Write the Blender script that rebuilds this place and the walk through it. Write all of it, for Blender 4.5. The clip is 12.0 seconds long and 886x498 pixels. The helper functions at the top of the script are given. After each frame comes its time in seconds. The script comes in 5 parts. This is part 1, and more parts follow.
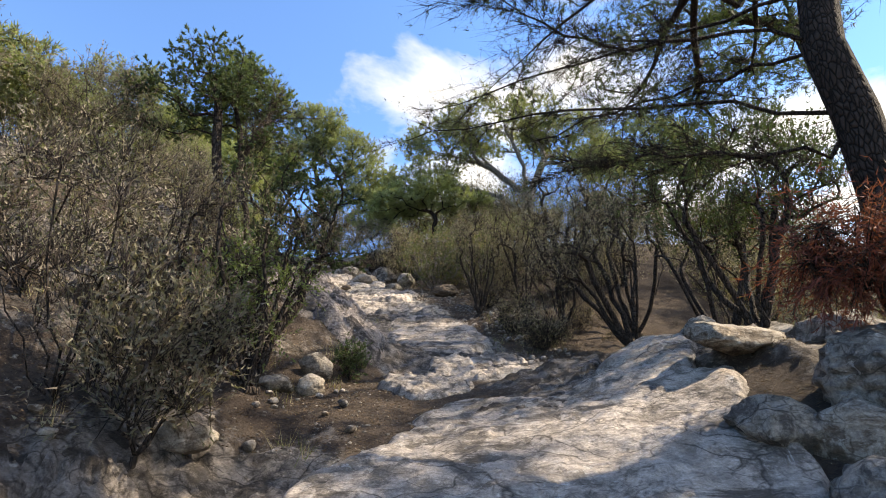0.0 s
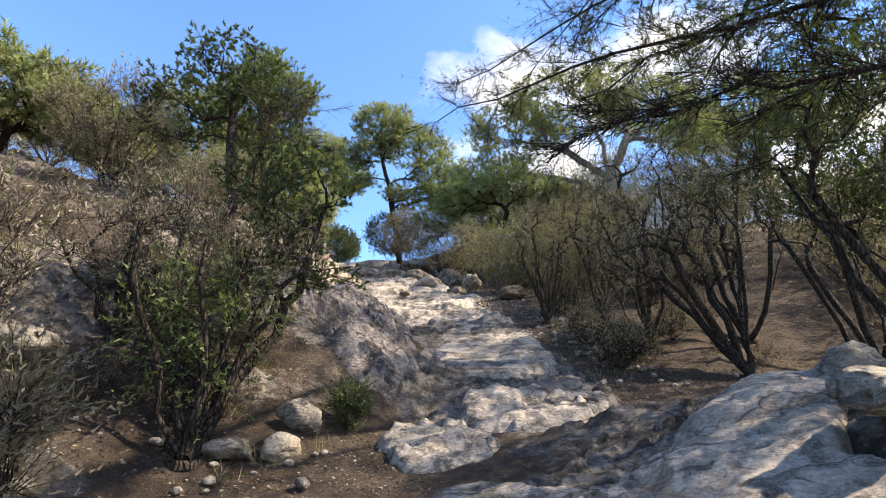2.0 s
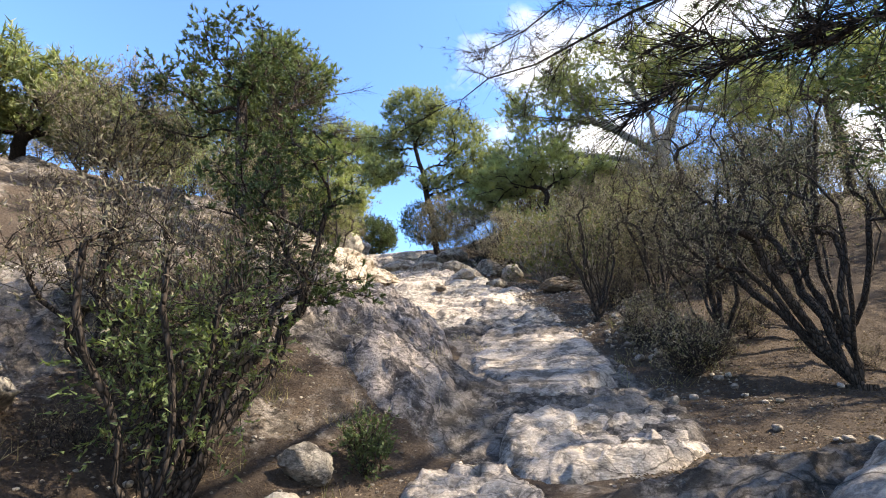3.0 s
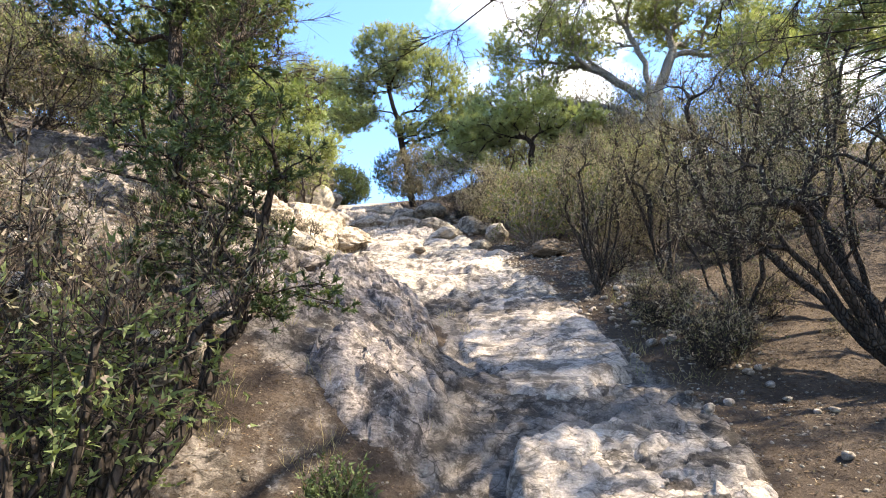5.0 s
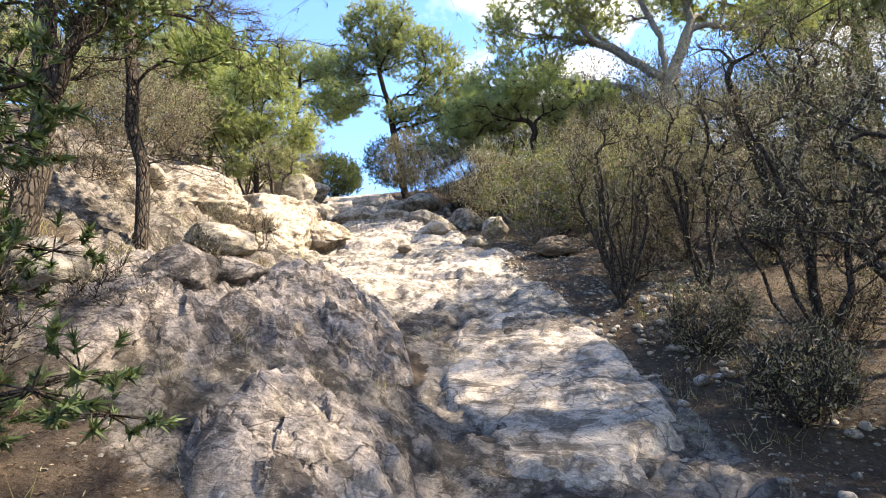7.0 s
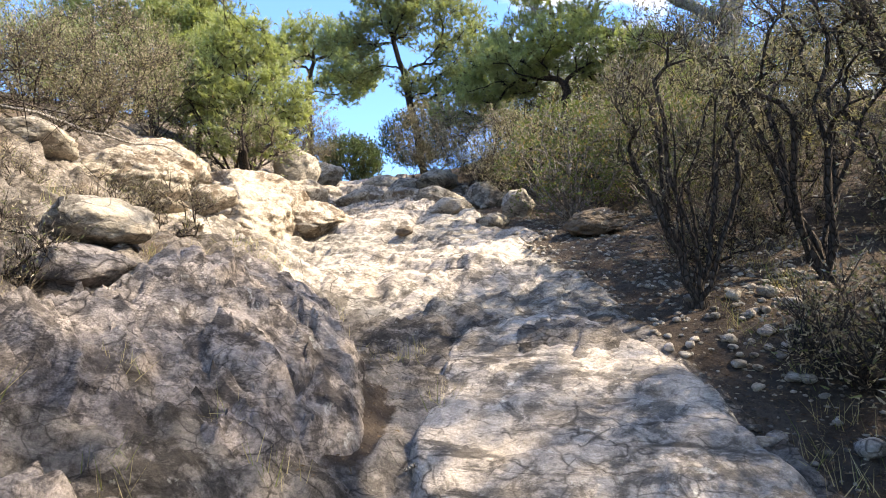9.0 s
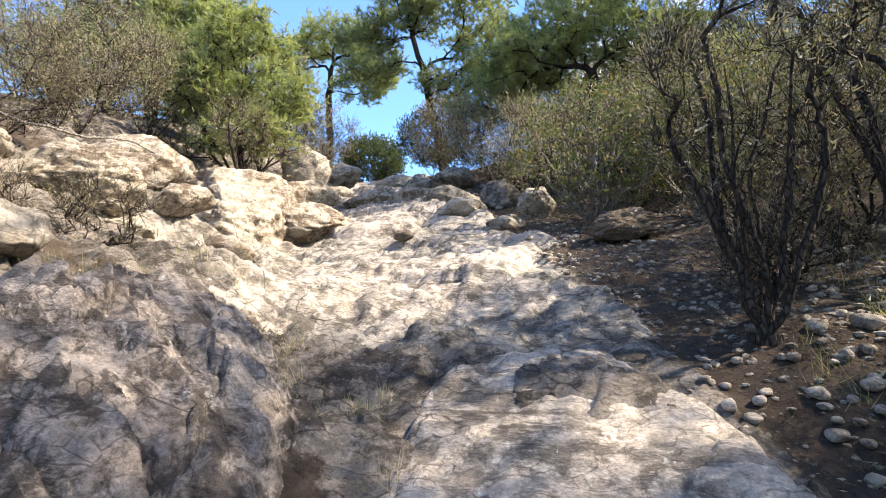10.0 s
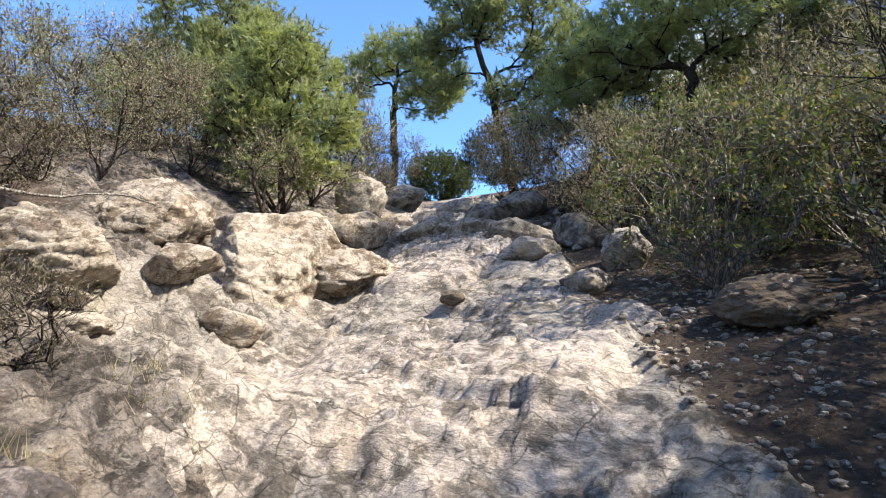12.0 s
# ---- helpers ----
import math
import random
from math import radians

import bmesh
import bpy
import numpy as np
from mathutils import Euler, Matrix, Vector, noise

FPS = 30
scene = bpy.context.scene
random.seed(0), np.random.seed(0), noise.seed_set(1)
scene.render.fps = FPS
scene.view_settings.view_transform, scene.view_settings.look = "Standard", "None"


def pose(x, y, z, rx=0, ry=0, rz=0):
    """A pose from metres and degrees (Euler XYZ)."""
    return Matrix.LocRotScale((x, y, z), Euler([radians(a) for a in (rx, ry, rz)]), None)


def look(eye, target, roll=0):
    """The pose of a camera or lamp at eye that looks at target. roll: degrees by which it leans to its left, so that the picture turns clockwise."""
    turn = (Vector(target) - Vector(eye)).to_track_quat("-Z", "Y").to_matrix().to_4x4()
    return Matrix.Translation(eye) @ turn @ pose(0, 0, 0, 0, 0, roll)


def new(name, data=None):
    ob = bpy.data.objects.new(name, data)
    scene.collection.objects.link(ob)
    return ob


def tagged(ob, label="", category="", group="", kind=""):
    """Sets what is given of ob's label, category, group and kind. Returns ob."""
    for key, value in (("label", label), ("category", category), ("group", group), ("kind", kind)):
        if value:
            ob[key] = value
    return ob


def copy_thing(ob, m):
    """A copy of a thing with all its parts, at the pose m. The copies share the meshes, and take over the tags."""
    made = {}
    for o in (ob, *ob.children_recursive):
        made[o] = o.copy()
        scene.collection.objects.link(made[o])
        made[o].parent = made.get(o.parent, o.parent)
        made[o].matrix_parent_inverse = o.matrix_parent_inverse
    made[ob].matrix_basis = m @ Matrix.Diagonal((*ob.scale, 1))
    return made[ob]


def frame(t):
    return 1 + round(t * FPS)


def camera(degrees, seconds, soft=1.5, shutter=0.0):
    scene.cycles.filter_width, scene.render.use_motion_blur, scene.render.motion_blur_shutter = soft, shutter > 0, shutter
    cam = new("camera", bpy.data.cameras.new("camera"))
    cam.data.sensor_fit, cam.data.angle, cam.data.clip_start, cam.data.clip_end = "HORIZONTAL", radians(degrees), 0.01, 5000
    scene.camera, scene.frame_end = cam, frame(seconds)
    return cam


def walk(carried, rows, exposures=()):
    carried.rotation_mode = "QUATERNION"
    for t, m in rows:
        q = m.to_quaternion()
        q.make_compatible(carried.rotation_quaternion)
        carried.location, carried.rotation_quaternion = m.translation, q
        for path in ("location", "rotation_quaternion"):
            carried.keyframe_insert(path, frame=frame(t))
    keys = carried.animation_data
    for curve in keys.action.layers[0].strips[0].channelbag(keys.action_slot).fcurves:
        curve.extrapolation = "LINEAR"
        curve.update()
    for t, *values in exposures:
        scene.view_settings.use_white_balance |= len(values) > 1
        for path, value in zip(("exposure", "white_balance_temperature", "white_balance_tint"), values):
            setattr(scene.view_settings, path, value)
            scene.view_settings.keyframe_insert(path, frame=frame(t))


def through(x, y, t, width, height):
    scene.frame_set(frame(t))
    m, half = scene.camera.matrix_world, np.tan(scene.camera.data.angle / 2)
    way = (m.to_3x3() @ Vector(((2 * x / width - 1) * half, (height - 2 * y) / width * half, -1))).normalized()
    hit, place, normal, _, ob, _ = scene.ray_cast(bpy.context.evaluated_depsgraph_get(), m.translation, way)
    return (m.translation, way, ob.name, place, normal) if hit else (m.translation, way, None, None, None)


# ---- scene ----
cam = camera(81.8, 12.0, soft=1.0)
PATH = [
    (0, (-0.018, -0.059, 1.517), (-0.013, 1.824, 2.192), 0.4),
    (0.5, (0.287, 0.371, 1.706), (0.212, 2.259, 2.36), 0.5),
    (1, (0.544, 0.653, 1.81), (0.332, 2.54, 2.438), 0.8),
    (1.5, (0.682, 0.89, 2.01), (0.363, 2.758, 2.648), 1.2),
    (2, (0.652, 1.31, 2.114), (0.301, 3.169, 2.764), 0.5),
    (2.5, (0.571, 1.725, 2.391), (0.154, 3.576, 3.022), -0.4),
    (3, (0.572, 2.115, 2.529), (0.065, 3.956, 3.125), -0.3),
    (3.2, (0.545, 2.249, 2.615), (0.016, 4.087, 3.199), -0.3),
    (4.8, (0.212, 2.934, 3.035), (-0.237, 4.84, 3.443), -0.7),
    (5, (0.182, 3.044, 3.085), (-0.237, 4.959, 3.48), -0.8),
    (5.5, (0.111, 3.412, 3.154), (-0.236, 5.346, 3.527), -1.3),
    (6, (0.137, 3.811, 3.24), (-0.196, 5.747, 3.615), -1.5),
    (6.5, (0.16, 4.202, 3.437), (-0.21, 6.131, 3.814), -1.2),
    (7, (0.064, 4.58, 3.517), (-0.358, 6.501, 3.879), -1.0),
    (7.2, (0.029, 4.711, 3.556), (-0.41, 6.63, 3.91), -0.9),
    (8.8, (0.019, 6.291, 3.757), (-0.523, 8.19, 4.073), -1.8),
    (9, (0.042, 6.488, 3.78), (-0.516, 8.383, 4.091), -1.7),
    (9.5, (0.137, 7.033, 3.909), (-0.482, 8.91, 4.217), -1.3),
    (10, (0.089, 7.51, 3.989), (-0.581, 9.367, 4.311), -1.2),
    (10.5, (0.037, 7.912, 4.28), (-0.688, 9.743, 4.632), -1.5),
    (11, (-0.045, 8.357, 4.412), (-0.842, 10.155, 4.775), -1.5),
    (11.5, (-0.102, 8.563, 4.702), (-0.972, 10.328, 5.062), -1.1),
    (12, (-0.212, 8.873, 4.804), (-1.147, 10.604, 5.164), -0.7),
]
walk(cam, [(t, look(eye, target, roll)) for t, eye, target, roll in PATH],
     exposures=[(0.0, 1.25, 8500, 10), (3.0, 1.65, 8100, 10), (4.8, 2.1, 8400, 10), (7.0, 2.0, 8450, 10), (9.0, 1.87, 8250, 10), (10.0, 1.77, 8000, 10), (12.0, 1.35, 7400, 10)])

# ---- sky, clouds and sun ----
SUN_AZ, SUN_EL = radians(8), radians(46)   # from +x towards +y; above the horizon
sun_way = Vector((math.cos(SUN_AZ) * math.cos(SUN_EL), math.sin(SUN_AZ) * math.cos(SUN_EL), math.sin(SUN_EL)))
sun = new("sun", bpy.data.lights.new("sun", "SUN"))
sun.data.energy, sun.data.angle, sun.data.color = 4.9, radians(0.8), (1.0, 0.97, 0.91)
sun.matrix_world = look(sun_way * 200, (0, 0, 0))

world = bpy.data.worlds.new("world")
scene.world = world
world.use_nodes = True
wn, wl = world.node_tree.nodes, world.node_tree.links
wn.clear()


def wnode(kind, **values):
    n = wn.new(kind)
    for k, v in values.items():
        n.inputs[k].default_value = v
    return n


sky = wn.new("ShaderNodeTexSky")
sky.sky_type, sky.sun_disc = "NISHITA", False
sky.sun_elevation, sky.sun_rotation = SUN_EL, math.pi / 2 - SUN_AZ
sky.air_density, sky.dust_density, sky.ozone_density = 1.0, 0.0, 3.5
place = wn.new("ShaderNodeTexCoord")
split = wn.new("ShaderNodeSeparateXYZ")
wl.new(place.outputs["Generated"], split.inputs[0])
lift = wnode("ShaderNodeMath")
lift.operation = "MAXIMUM"
wl.new(split.outputs["Z"], lift.inputs[0])
lift.inputs[1].default_value = 0.0
raised = wnode("ShaderNodeMath")
raised.operation = "ADD"
raised.inputs[1].default_value = 0.22
wl.new(lift.outputs[0], raised.inputs[0])
flat = wn.new("ShaderNodeVectorMath")
flat.operation = "DIVIDE"
wl.new(place.outputs["Generated"], flat.inputs[0])
wl.new(raised.outputs[0], flat.inputs[1])
puff = wnode("ShaderNodeTexNoise", Scale=2.3, Detail=9.0, Roughness=0.56, Distortion=0.25)
wl.new(flat.outputs[0], puff.inputs["Vector"])
# more cloud towards the sunny side
more = wnode("ShaderNodeMath")
more.operation = "MULTIPLY_ADD"
wl.new(split.outputs["X"], more.inputs[0])
more.inputs[1].default_value = 0.20
wl.new(puff.outputs["Fac"], more.inputs[2])
cover = wn.new("ShaderNodeValToRGB")
cover.color_ramp.elements[0].position, cover.color_ramp.elements[0].color = 0.53, (0, 0, 0, 1)
cover.color_ramp.elements[1].position, cover.color_ramp.elements[1].color = 0.66, (1, 1, 1, 1)
wl.new(more.outputs[0], cover.inputs[0])
blend = wn.new("ShaderNodeMix")
blend.data_type = "RGBA"
wl.new(cover.outputs[0], blend.inputs[0])
deep = wn.new("ShaderNodeMix")
deep.data_type, deep.blend_type = "RGBA", "MULTIPLY"
deep.inputs[0].default_value = 1.0
deep.inputs[7].default_value = (0.78, 1.14, 1.58, 1)
wl.new(sky.outputs[0], deep.inputs[6])
wl.new(deep.outputs[2], blend.inputs[6])
blend.inputs[7].default_value = (4.6, 5.0, 5.8, 1)
back = wnode("ShaderNodeBackground", Strength=0.12)
wl.new(blend.outputs[2], back.inputs["Color"])
wl.new(back.outputs[0], wn.new("ShaderNodeOutputWorld").inputs["Surface"])


# ---- materials ----
class Shader:
    """A few nodes of a material, by short calls."""

    def __init__(self, name):
        self.mat = bpy.data.materials.new(name)
        self.mat.use_nodes = True
        self.n, self.l = self.mat.node_tree.nodes, self.mat.node_tree.links
        self.bsdf = self.n["Principled BSDF"]
        self.out = self.n["Material Output"]
        self.where = self.n.new("ShaderNodeNewGeometry").outputs["Position"]

    def put(self, a, b):
        if hasattr(a, "is_output"):
            self.l.new(a, b)
        else:
            b.default_value = a

    def noise(self, scale, detail=4.0, rough=0.55, distort=0.0, stretch=None, vector=None):
        n = self.n.new("ShaderNodeTexNoise")
        n.inputs["Scale"].default_value, n.inputs["Detail"].default_value = scale, detail
        n.inputs["Roughness"].default_value, n.inputs["Distortion"].default_value = rough, distort
        v = vector or self.where
        if stretch:
            m = self.n.new("ShaderNodeMapping")
            m.inputs["Scale"].default_value = stretch
            self.l.new(v, m.inputs["Vector"])
            v = m.outputs[0]
        self.l.new(v, n.inputs["Vector"])
        return n.outputs["Fac"]

    def cells(self, scale, feature="DISTANCE_TO_EDGE", stretch=None, warp=0.0):
        n = self.n.new("ShaderNodeTexVoronoi")
        n.feature = feature
        n.inputs["Scale"].default_value = scale
        v = self.where
        if warp:
            w = self.n.new("ShaderNodeTexNoise")
            w.inputs["Scale"].default_value = 4.0
            self.l.new(self.where, w.inputs["Vector"])
            mul = self.n.new("ShaderNodeVectorMath")
            mul.operation = "MULTIPLY_ADD"
            self.l.new(w.outputs["Color"], mul.inputs[0])
            mul.inputs[1].default_value = (warp, warp, warp)
            self.l.new(v, mul.inputs[2])
            v = mul.outputs[0]
        if stretch:
            m = self.n.new("ShaderNodeMapping")
            m.inputs["Scale"].default_value = stretch
            self.l.new(v, m.inputs["Vector"])
            v = m.outputs[0]
        self.l.new(v, n.inputs["Vector"])
        return n.outputs["Distance"]

    def ramp(self, fac, a, b, ca=(0, 0, 0), cb=(1, 1, 1)):
        r = self.n.new("ShaderNodeValToRGB")
        for e, p, c in zip(r.color_ramp.elements, (a, b), (ca, cb)):
            e.position, e.color = p, (*c, 1)
        self.l.new(fac, r.inputs[0])
        return r.outputs[0]

    def mix(self, fac, a, b, how="MIX"):
        m = self.n.new("ShaderNodeMix")
        m.data_type, m.blend_type = "RGBA", how
        self.put(fac, m.inputs[0])
        self.put(a if hasattr(a, "is_output") else (*a, 1), m.inputs[6])
        self.put(b if hasattr(b, "is_output") else (*b, 1), m.inputs[7])
        return m.outputs[2]

    def maths(self, op, a, b=0.0):
        m = self.n.new("ShaderNodeMath")
        m.operation = op
        self.put(a, m.inputs[0])
        self.put(b, m.inputs[1])
        return m.outputs[0]

    def bump(self, height, strength, distance, normal=None):
        b = self.n.new("ShaderNodeBump")
        b.inputs["Strength"].default_value, b.inputs["Distance"].default_value = strength, distance
        self.l.new(height, b.inputs["Height"])
        if normal:
            self.l.new(normal, b.inputs["Normal"])
        return b.outputs[0]

    def done(self, color, rough=0.9, normal=None, specular=0.25):
        self.put(color if hasattr(color, "is_output") else (*color, 1), self.bsdf.inputs["Base Color"])
        self.put(rough, self.bsdf.inputs["Roughness"])
        self.bsdf.inputs["Specular IOR Level"].default_value = specular
        if normal:
            self.l.new(normal, self.bsdf.inputs["Normal"])
        return self.mat


def rock_color(s, pale, grey, stain, dark, lichen, crusty=0.0):
    """Weathered rock: broad grey and ochre patches, dark crusts, white lichen, fine grain."""
    c = s.mix(s.ramp(s.noise(0.9, 5, 0.6, 0.4), 0.38, 0.66), pale, grey)
    c = s.mix(s.ramp(s.noise(1.7, 4, 0.6, 0.3), 0.56, 0.75), c, stain)
    crust = s.maths("MULTIPLY", s.ramp(s.noise(4.5, 9, 0.74, 0.5), 0.52 - 0.07 * crusty, 0.60 - 0.05 * crusty), s.ramp(s.noise(0.9, 4, 0.6), 0.42 - 0.12 * crusty, 0.58 - 0.1 * crusty))
    c = s.mix(s.maths("MULTIPLY", crust, 0.7 + 0.2 * crusty), c, dark)
    spots = s.maths("MULTIPLY", s.ramp(s.noise(11.0, 6, 0.65, 0.8), 0.60, 0.66), s.ramp(s.noise(1.6, 2), 0.45, 0.6))
    c = s.mix(s.maths("MULTIPLY", spots, 0.6), c, lichen)
    specks = s.maths("MULTIPLY", s.ramp(s.noise(19.0, 8, 0.78, 0.3), 0.53, 0.60), 0.35 + 0.35 * crusty)
    c = s.mix(specks, c, s.mix(0.5, c, dark))
    c = s.mix(0.6, c, s.ramp(s.noise(60, 4, 0.75), 0.3, 0.7, (0.26, 0.26, 0.26), (0.76, 0.76, 0.76)), "OVERLAY")
    c = s.mix(0.45, c, s.ramp(s.noise(17, 6, 0.72, 0.3, (0.6, 1.3, 1.6)), 0.36, 0.66, (0.2, 0.2, 0.2), (0.74, 0.74, 0.74)), "OVERLAY")
    for scale, wide, share in ((2.6, 0.022, 0.9), (7.5, 0.05, 0.7)):
        line = s.ramp(s.cells(scale, stretch=(0.62, 1.25, 1.5), warp=0.16), 0.0, wide, (1, 1, 1), (0, 0, 0))
        line = s.maths("MULTIPLY", line, s.ramp(s.noise(scale * 0.8, 4, 0.65), 0.50 - 0.06 * crusty, 0.62 - 0.06 * crusty))
        c = s.mix(s.maths("MULTIPLY", line, share), c, tuple(v * 0.45 for v in dark))
    return c


def rock_bump(s, strata=True):
    fine = s.bump(s.noise(60, 6, 0.72), 0.55, 0.01)
    mid = s.bump(s.noise(11, 9, 0.7, 0.2, (1, 1.0, 1.6)), 0.85, 0.05, fine)
    if not strata:
        return mid
    lines = s.ramp(s.noise(2.2, 5, 0.6, 0.25, (0.4, 2.6, 2.6)), 0.485, 0.505)
    return s.bump(lines, 0.4, 0.016, mid)


def rock_material(name, pale, grey, stain, dark, lichen=(0.62, 0.60, 0.55), cracks=True, crusty=0.0):
    s = Shader(name)
    c = rock_color(s, pale, grey, stain, dark, lichen, crusty)
    n = rock_bump(s, cracks)
    if cracks:
        streak = s.ramp(s.noise(3.0, 7, 0.62, 0.1, (0.35, 2.4, 3.0)), 0.565, 0.61)
        streak = s.maths("MULTIPLY", streak, s.ramp(s.noise(1.2, 3), 0.44, 0.58))
        c = s.mix(s.maths("MULTIPLY", streak, 0.8), c, tuple(v * 0.5 for v in dark))
        n = s.bump(streak, -0.5, 0.012, n)
    return s.done(c, s.ramp(s.noise(8, 3), 0.3, 0.7, (0.8,) * 3, (0.97,) * 3), n, 0.2)


trail_rock = rock_material("trail_rock", (0.485, 0.415, 0.355), (0.34, 0.295, 0.26), (0.41, 0.33, 0.255), (0.11, 0.093, 0.078), crusty=0.75)
mound_rock = rock_material("mound_rock", (0.35, 0.30, 0.27), (0.225, 0.193, 0.182), (0.31, 0.245, 0.20), (0.06, 0.05, 0.046), (0.55, 0.53, 0.49), crusty=1.0)
tan_rock = rock_material("tan_rock", (0.43, 0.375, 0.31), (0.33, 0.29, 0.25), (0.38, 0.29, 0.205), (0.10, 0.07, 0.048), (0.55, 0.51, 0.44), False, 0.85)
grey_rock = rock_material("grey_rock", (0.36, 0.315, 0.265), (0.26, 0.235, 0.205), (0.34, 0.265, 0.185), (0.07, 0.06, 0.052), cracks=False, crusty=0.8)
brown_rock = rock_material("brown_rock", (0.15, 0.115, 0.085), (0.11, 0.09, 0.072), (0.19, 0.13, 0.085), (0.06, 0.05, 0.04), cracks=False)


def ground_material():
    s = Shader("ground")
    # how much of the paler rock colour the ground takes
    worn = s.n.new("ShaderNodeAttribute")
    worn.attribute_name = "worn"
    pale = rock_color(s, (0.43, 0.385, 0.335), (0.31, 0.28, 0.25), (0.38, 0.31, 0.24), (0.10, 0.085, 0.072), (0.60, 0.57, 0.52), 0.85)
    rock = rock_color(s, (0.285, 0.245, 0.215), (0.185, 0.162, 0.147), (0.26, 0.205, 0.155), (0.050, 0.042, 0.036), (0.44, 0.42, 0.37), 1.0)
    share = s.maths("ADD", worn.outputs["Fac"], s.maths("MULTIPLY", s.maths("SUBTRACT", s.noise(3, 6, 0.7), 0.5), 0.9))
    rock = s.mix(s.ramp(share, 0.35, 0.65), rock, pale)
    earth = s.mix(s.ramp(s.noise(2.2, 5), 0.35, 0.65), (0.052, 0.038, 0.030), (0.092, 0.070, 0.055))
    earth = s.mix(s.ramp(s.noise(24, 7, 0.75), 0.5, 0.62), earth, (0.045, 0.032, 0.024))
    earth = s.mix(s.ramp(s.noise(46, 6, 0.75), 0.60, 0.68), earth, (0.22, 0.175, 0.13))
    a = s.n.new("ShaderNodeAttribute")
    a.attribute_name = "soil"
    edge = s.maths("ADD", a.outputs["Fac"], s.maths("MULTIPLY", s.maths("SUBTRACT", s.noise(7, 7, 0.7), 0.5), 0.9))
    fac = s.ramp(edge, 0.44, 0.58)
    c = s.mix(fac, rock, earth)
    n = s.bump(s.noise(34, 7, 0.75), 0.8, 0.03, rock_bump(s))
    return s.done(c, 0.95, n, 0.15)


ground_mat = ground_material()


def bark_material(name, a, b, crack, scale=14.0):
    s = Shader(name)
    plate = s.cells(scale, stretch=(1, 1, 0.35), warp=0.05)
    c = s.mix(s.ramp(s.noise(9, 5, 0.7), 0.35, 0.65), a, b)
    c = s.mix(s.ramp(plate, 0.02, 0.14), crack, c)
    n = s.bump(s.ramp(plate, 0.0, 0.22), 0.9, 0.02, s.bump(s.noise(60, 5, 0.7, 0, (1, 1, 0.3)), 0.6, 0.008))
    return s.done(c, 0.95, n, 0.15)


pine_bark = bark_material("pine_bark", (0.030, 0.022, 0.018), (0.055, 0.040, 0.033), (0.011, 0.009, 0.007), 34)
pale_bark = bark_material("pale_bark", (0.24, 0.22, 0.20), (0.34, 0.315, 0.29), (0.10, 0.09, 0.08), 34)
twig_bark = bark_material("twig_bark", (0.040, 0.031, 0.026), (0.085, 0.068, 0.057), (0.02, 0.016, 0.013), 30)
grey_twig = bark_material("grey_twig", (0.19, 0.165, 0.145), (0.27, 0.24, 0.215), (0.08, 0.07, 0.06), 30)


def leaf_material(name, dark, light, dry=None, dry_share=0.0, through=0.35, gloss=0.55):
    s = Shader(name)
    geo = s.n.new("ShaderNodeNewGeometry")
    r = geo.outputs["Random Per Island"]
    c = s.mix(s.ramp(r, 0.1, 0.9), dark, light)
    c = s.mix(s.ramp(s.noise(1.3, 3), 0.40, 0.64), c, s.mix(0.5, c, light))
    if dry:
        pick = s.maths("GREATER_THAN", s.maths("FRACT", s.maths("MULTIPLY", r, 37.0)), 1.0 - dry_share)
        c = s.mix(pick, c, dry)
    s.done(c, gloss, None, 0.15)
    t = s.n.new("ShaderNodeBsdfTranslucent")
    warm = s.mix(1.0, c, (1.25, 1.3, 0.6), "MULTIPLY")
    s.l.new(warm, t.inputs["Color"])
    m = s.n.new("ShaderNodeMixShader")
    m.inputs[0].default_value = through
    s.l.new(s.bsdf.outputs[0], m.inputs[1])
    s.l.new(t.outputs[0], m.inputs[2])
    s.l.new(m.outputs[0], s.out.inputs["Surface"])
    return s.mat


pine_leaf = leaf_material("pine_leaf", (0.125, 0.150, 0.082), (0.27, 0.295, 0.17), (0.16, 0.11, 0.05), 0.03, 0.45)
bright_leaf = leaf_material("bright_leaf", (0.165, 0.195, 0.09), (0.31, 0.34, 0.18), None, 0, 0.45)
pine_green = leaf_material("pine_green", (0.080, 0.112, 0.05), (0.17, 0.21, 0.095), (0.12, 0.09, 0.05), 0.04, 0.35)
dark_leaf = leaf_material("dark_leaf", (0.036, 0.056, 0.028), (0.085, 0.115, 0.052), (0.10, 0.07, 0.04), 0.04, 0.25)
heath_leaf = leaf_material("heath_leaf", (0.098, 0.094, 0.066), (0.20, 0.182, 0.13), (0.19, 0.155, 0.125), 0.4, 0.25)
dry_leaf = leaf_material("dry_leaf", (0.21, 0.18, 0.145), (0.36, 0.305, 0.25), (0.13, 0.14, 0.07), 0.25, 0.3)
mastic_leaf = leaf_material("mastic_leaf", (0.048, 0.074, 0.03), (0.135, 0.155, 0.062), (0.24, 0.17, 0.10), 0.15, 0.25, 0.7)
brown_leaf = leaf_material("brown_leaf", (0.17, 0.145, 0.115), (0.34, 0.295, 0.235), (0.10, 0.11, 0.05), 0.3, 0.2)
red_leaf = leaf_material("red_leaf", (0.10, 0.030, 0.026), (0.19, 0.066, 0.050), None, 0, 0.3)
litter_leaf = leaf_material("litter_leaf", (0.065, 0.042, 0.030), (0.17, 0.12, 0.082), (0.32, 0.26, 0.19), 0.10, 0.1, 0.9)
straw = leaf_material("straw", (0.26, 0.21, 0.12), (0.42, 0.36, 0.22), (0.14, 0.16, 0.06), 0.3, 0.3)

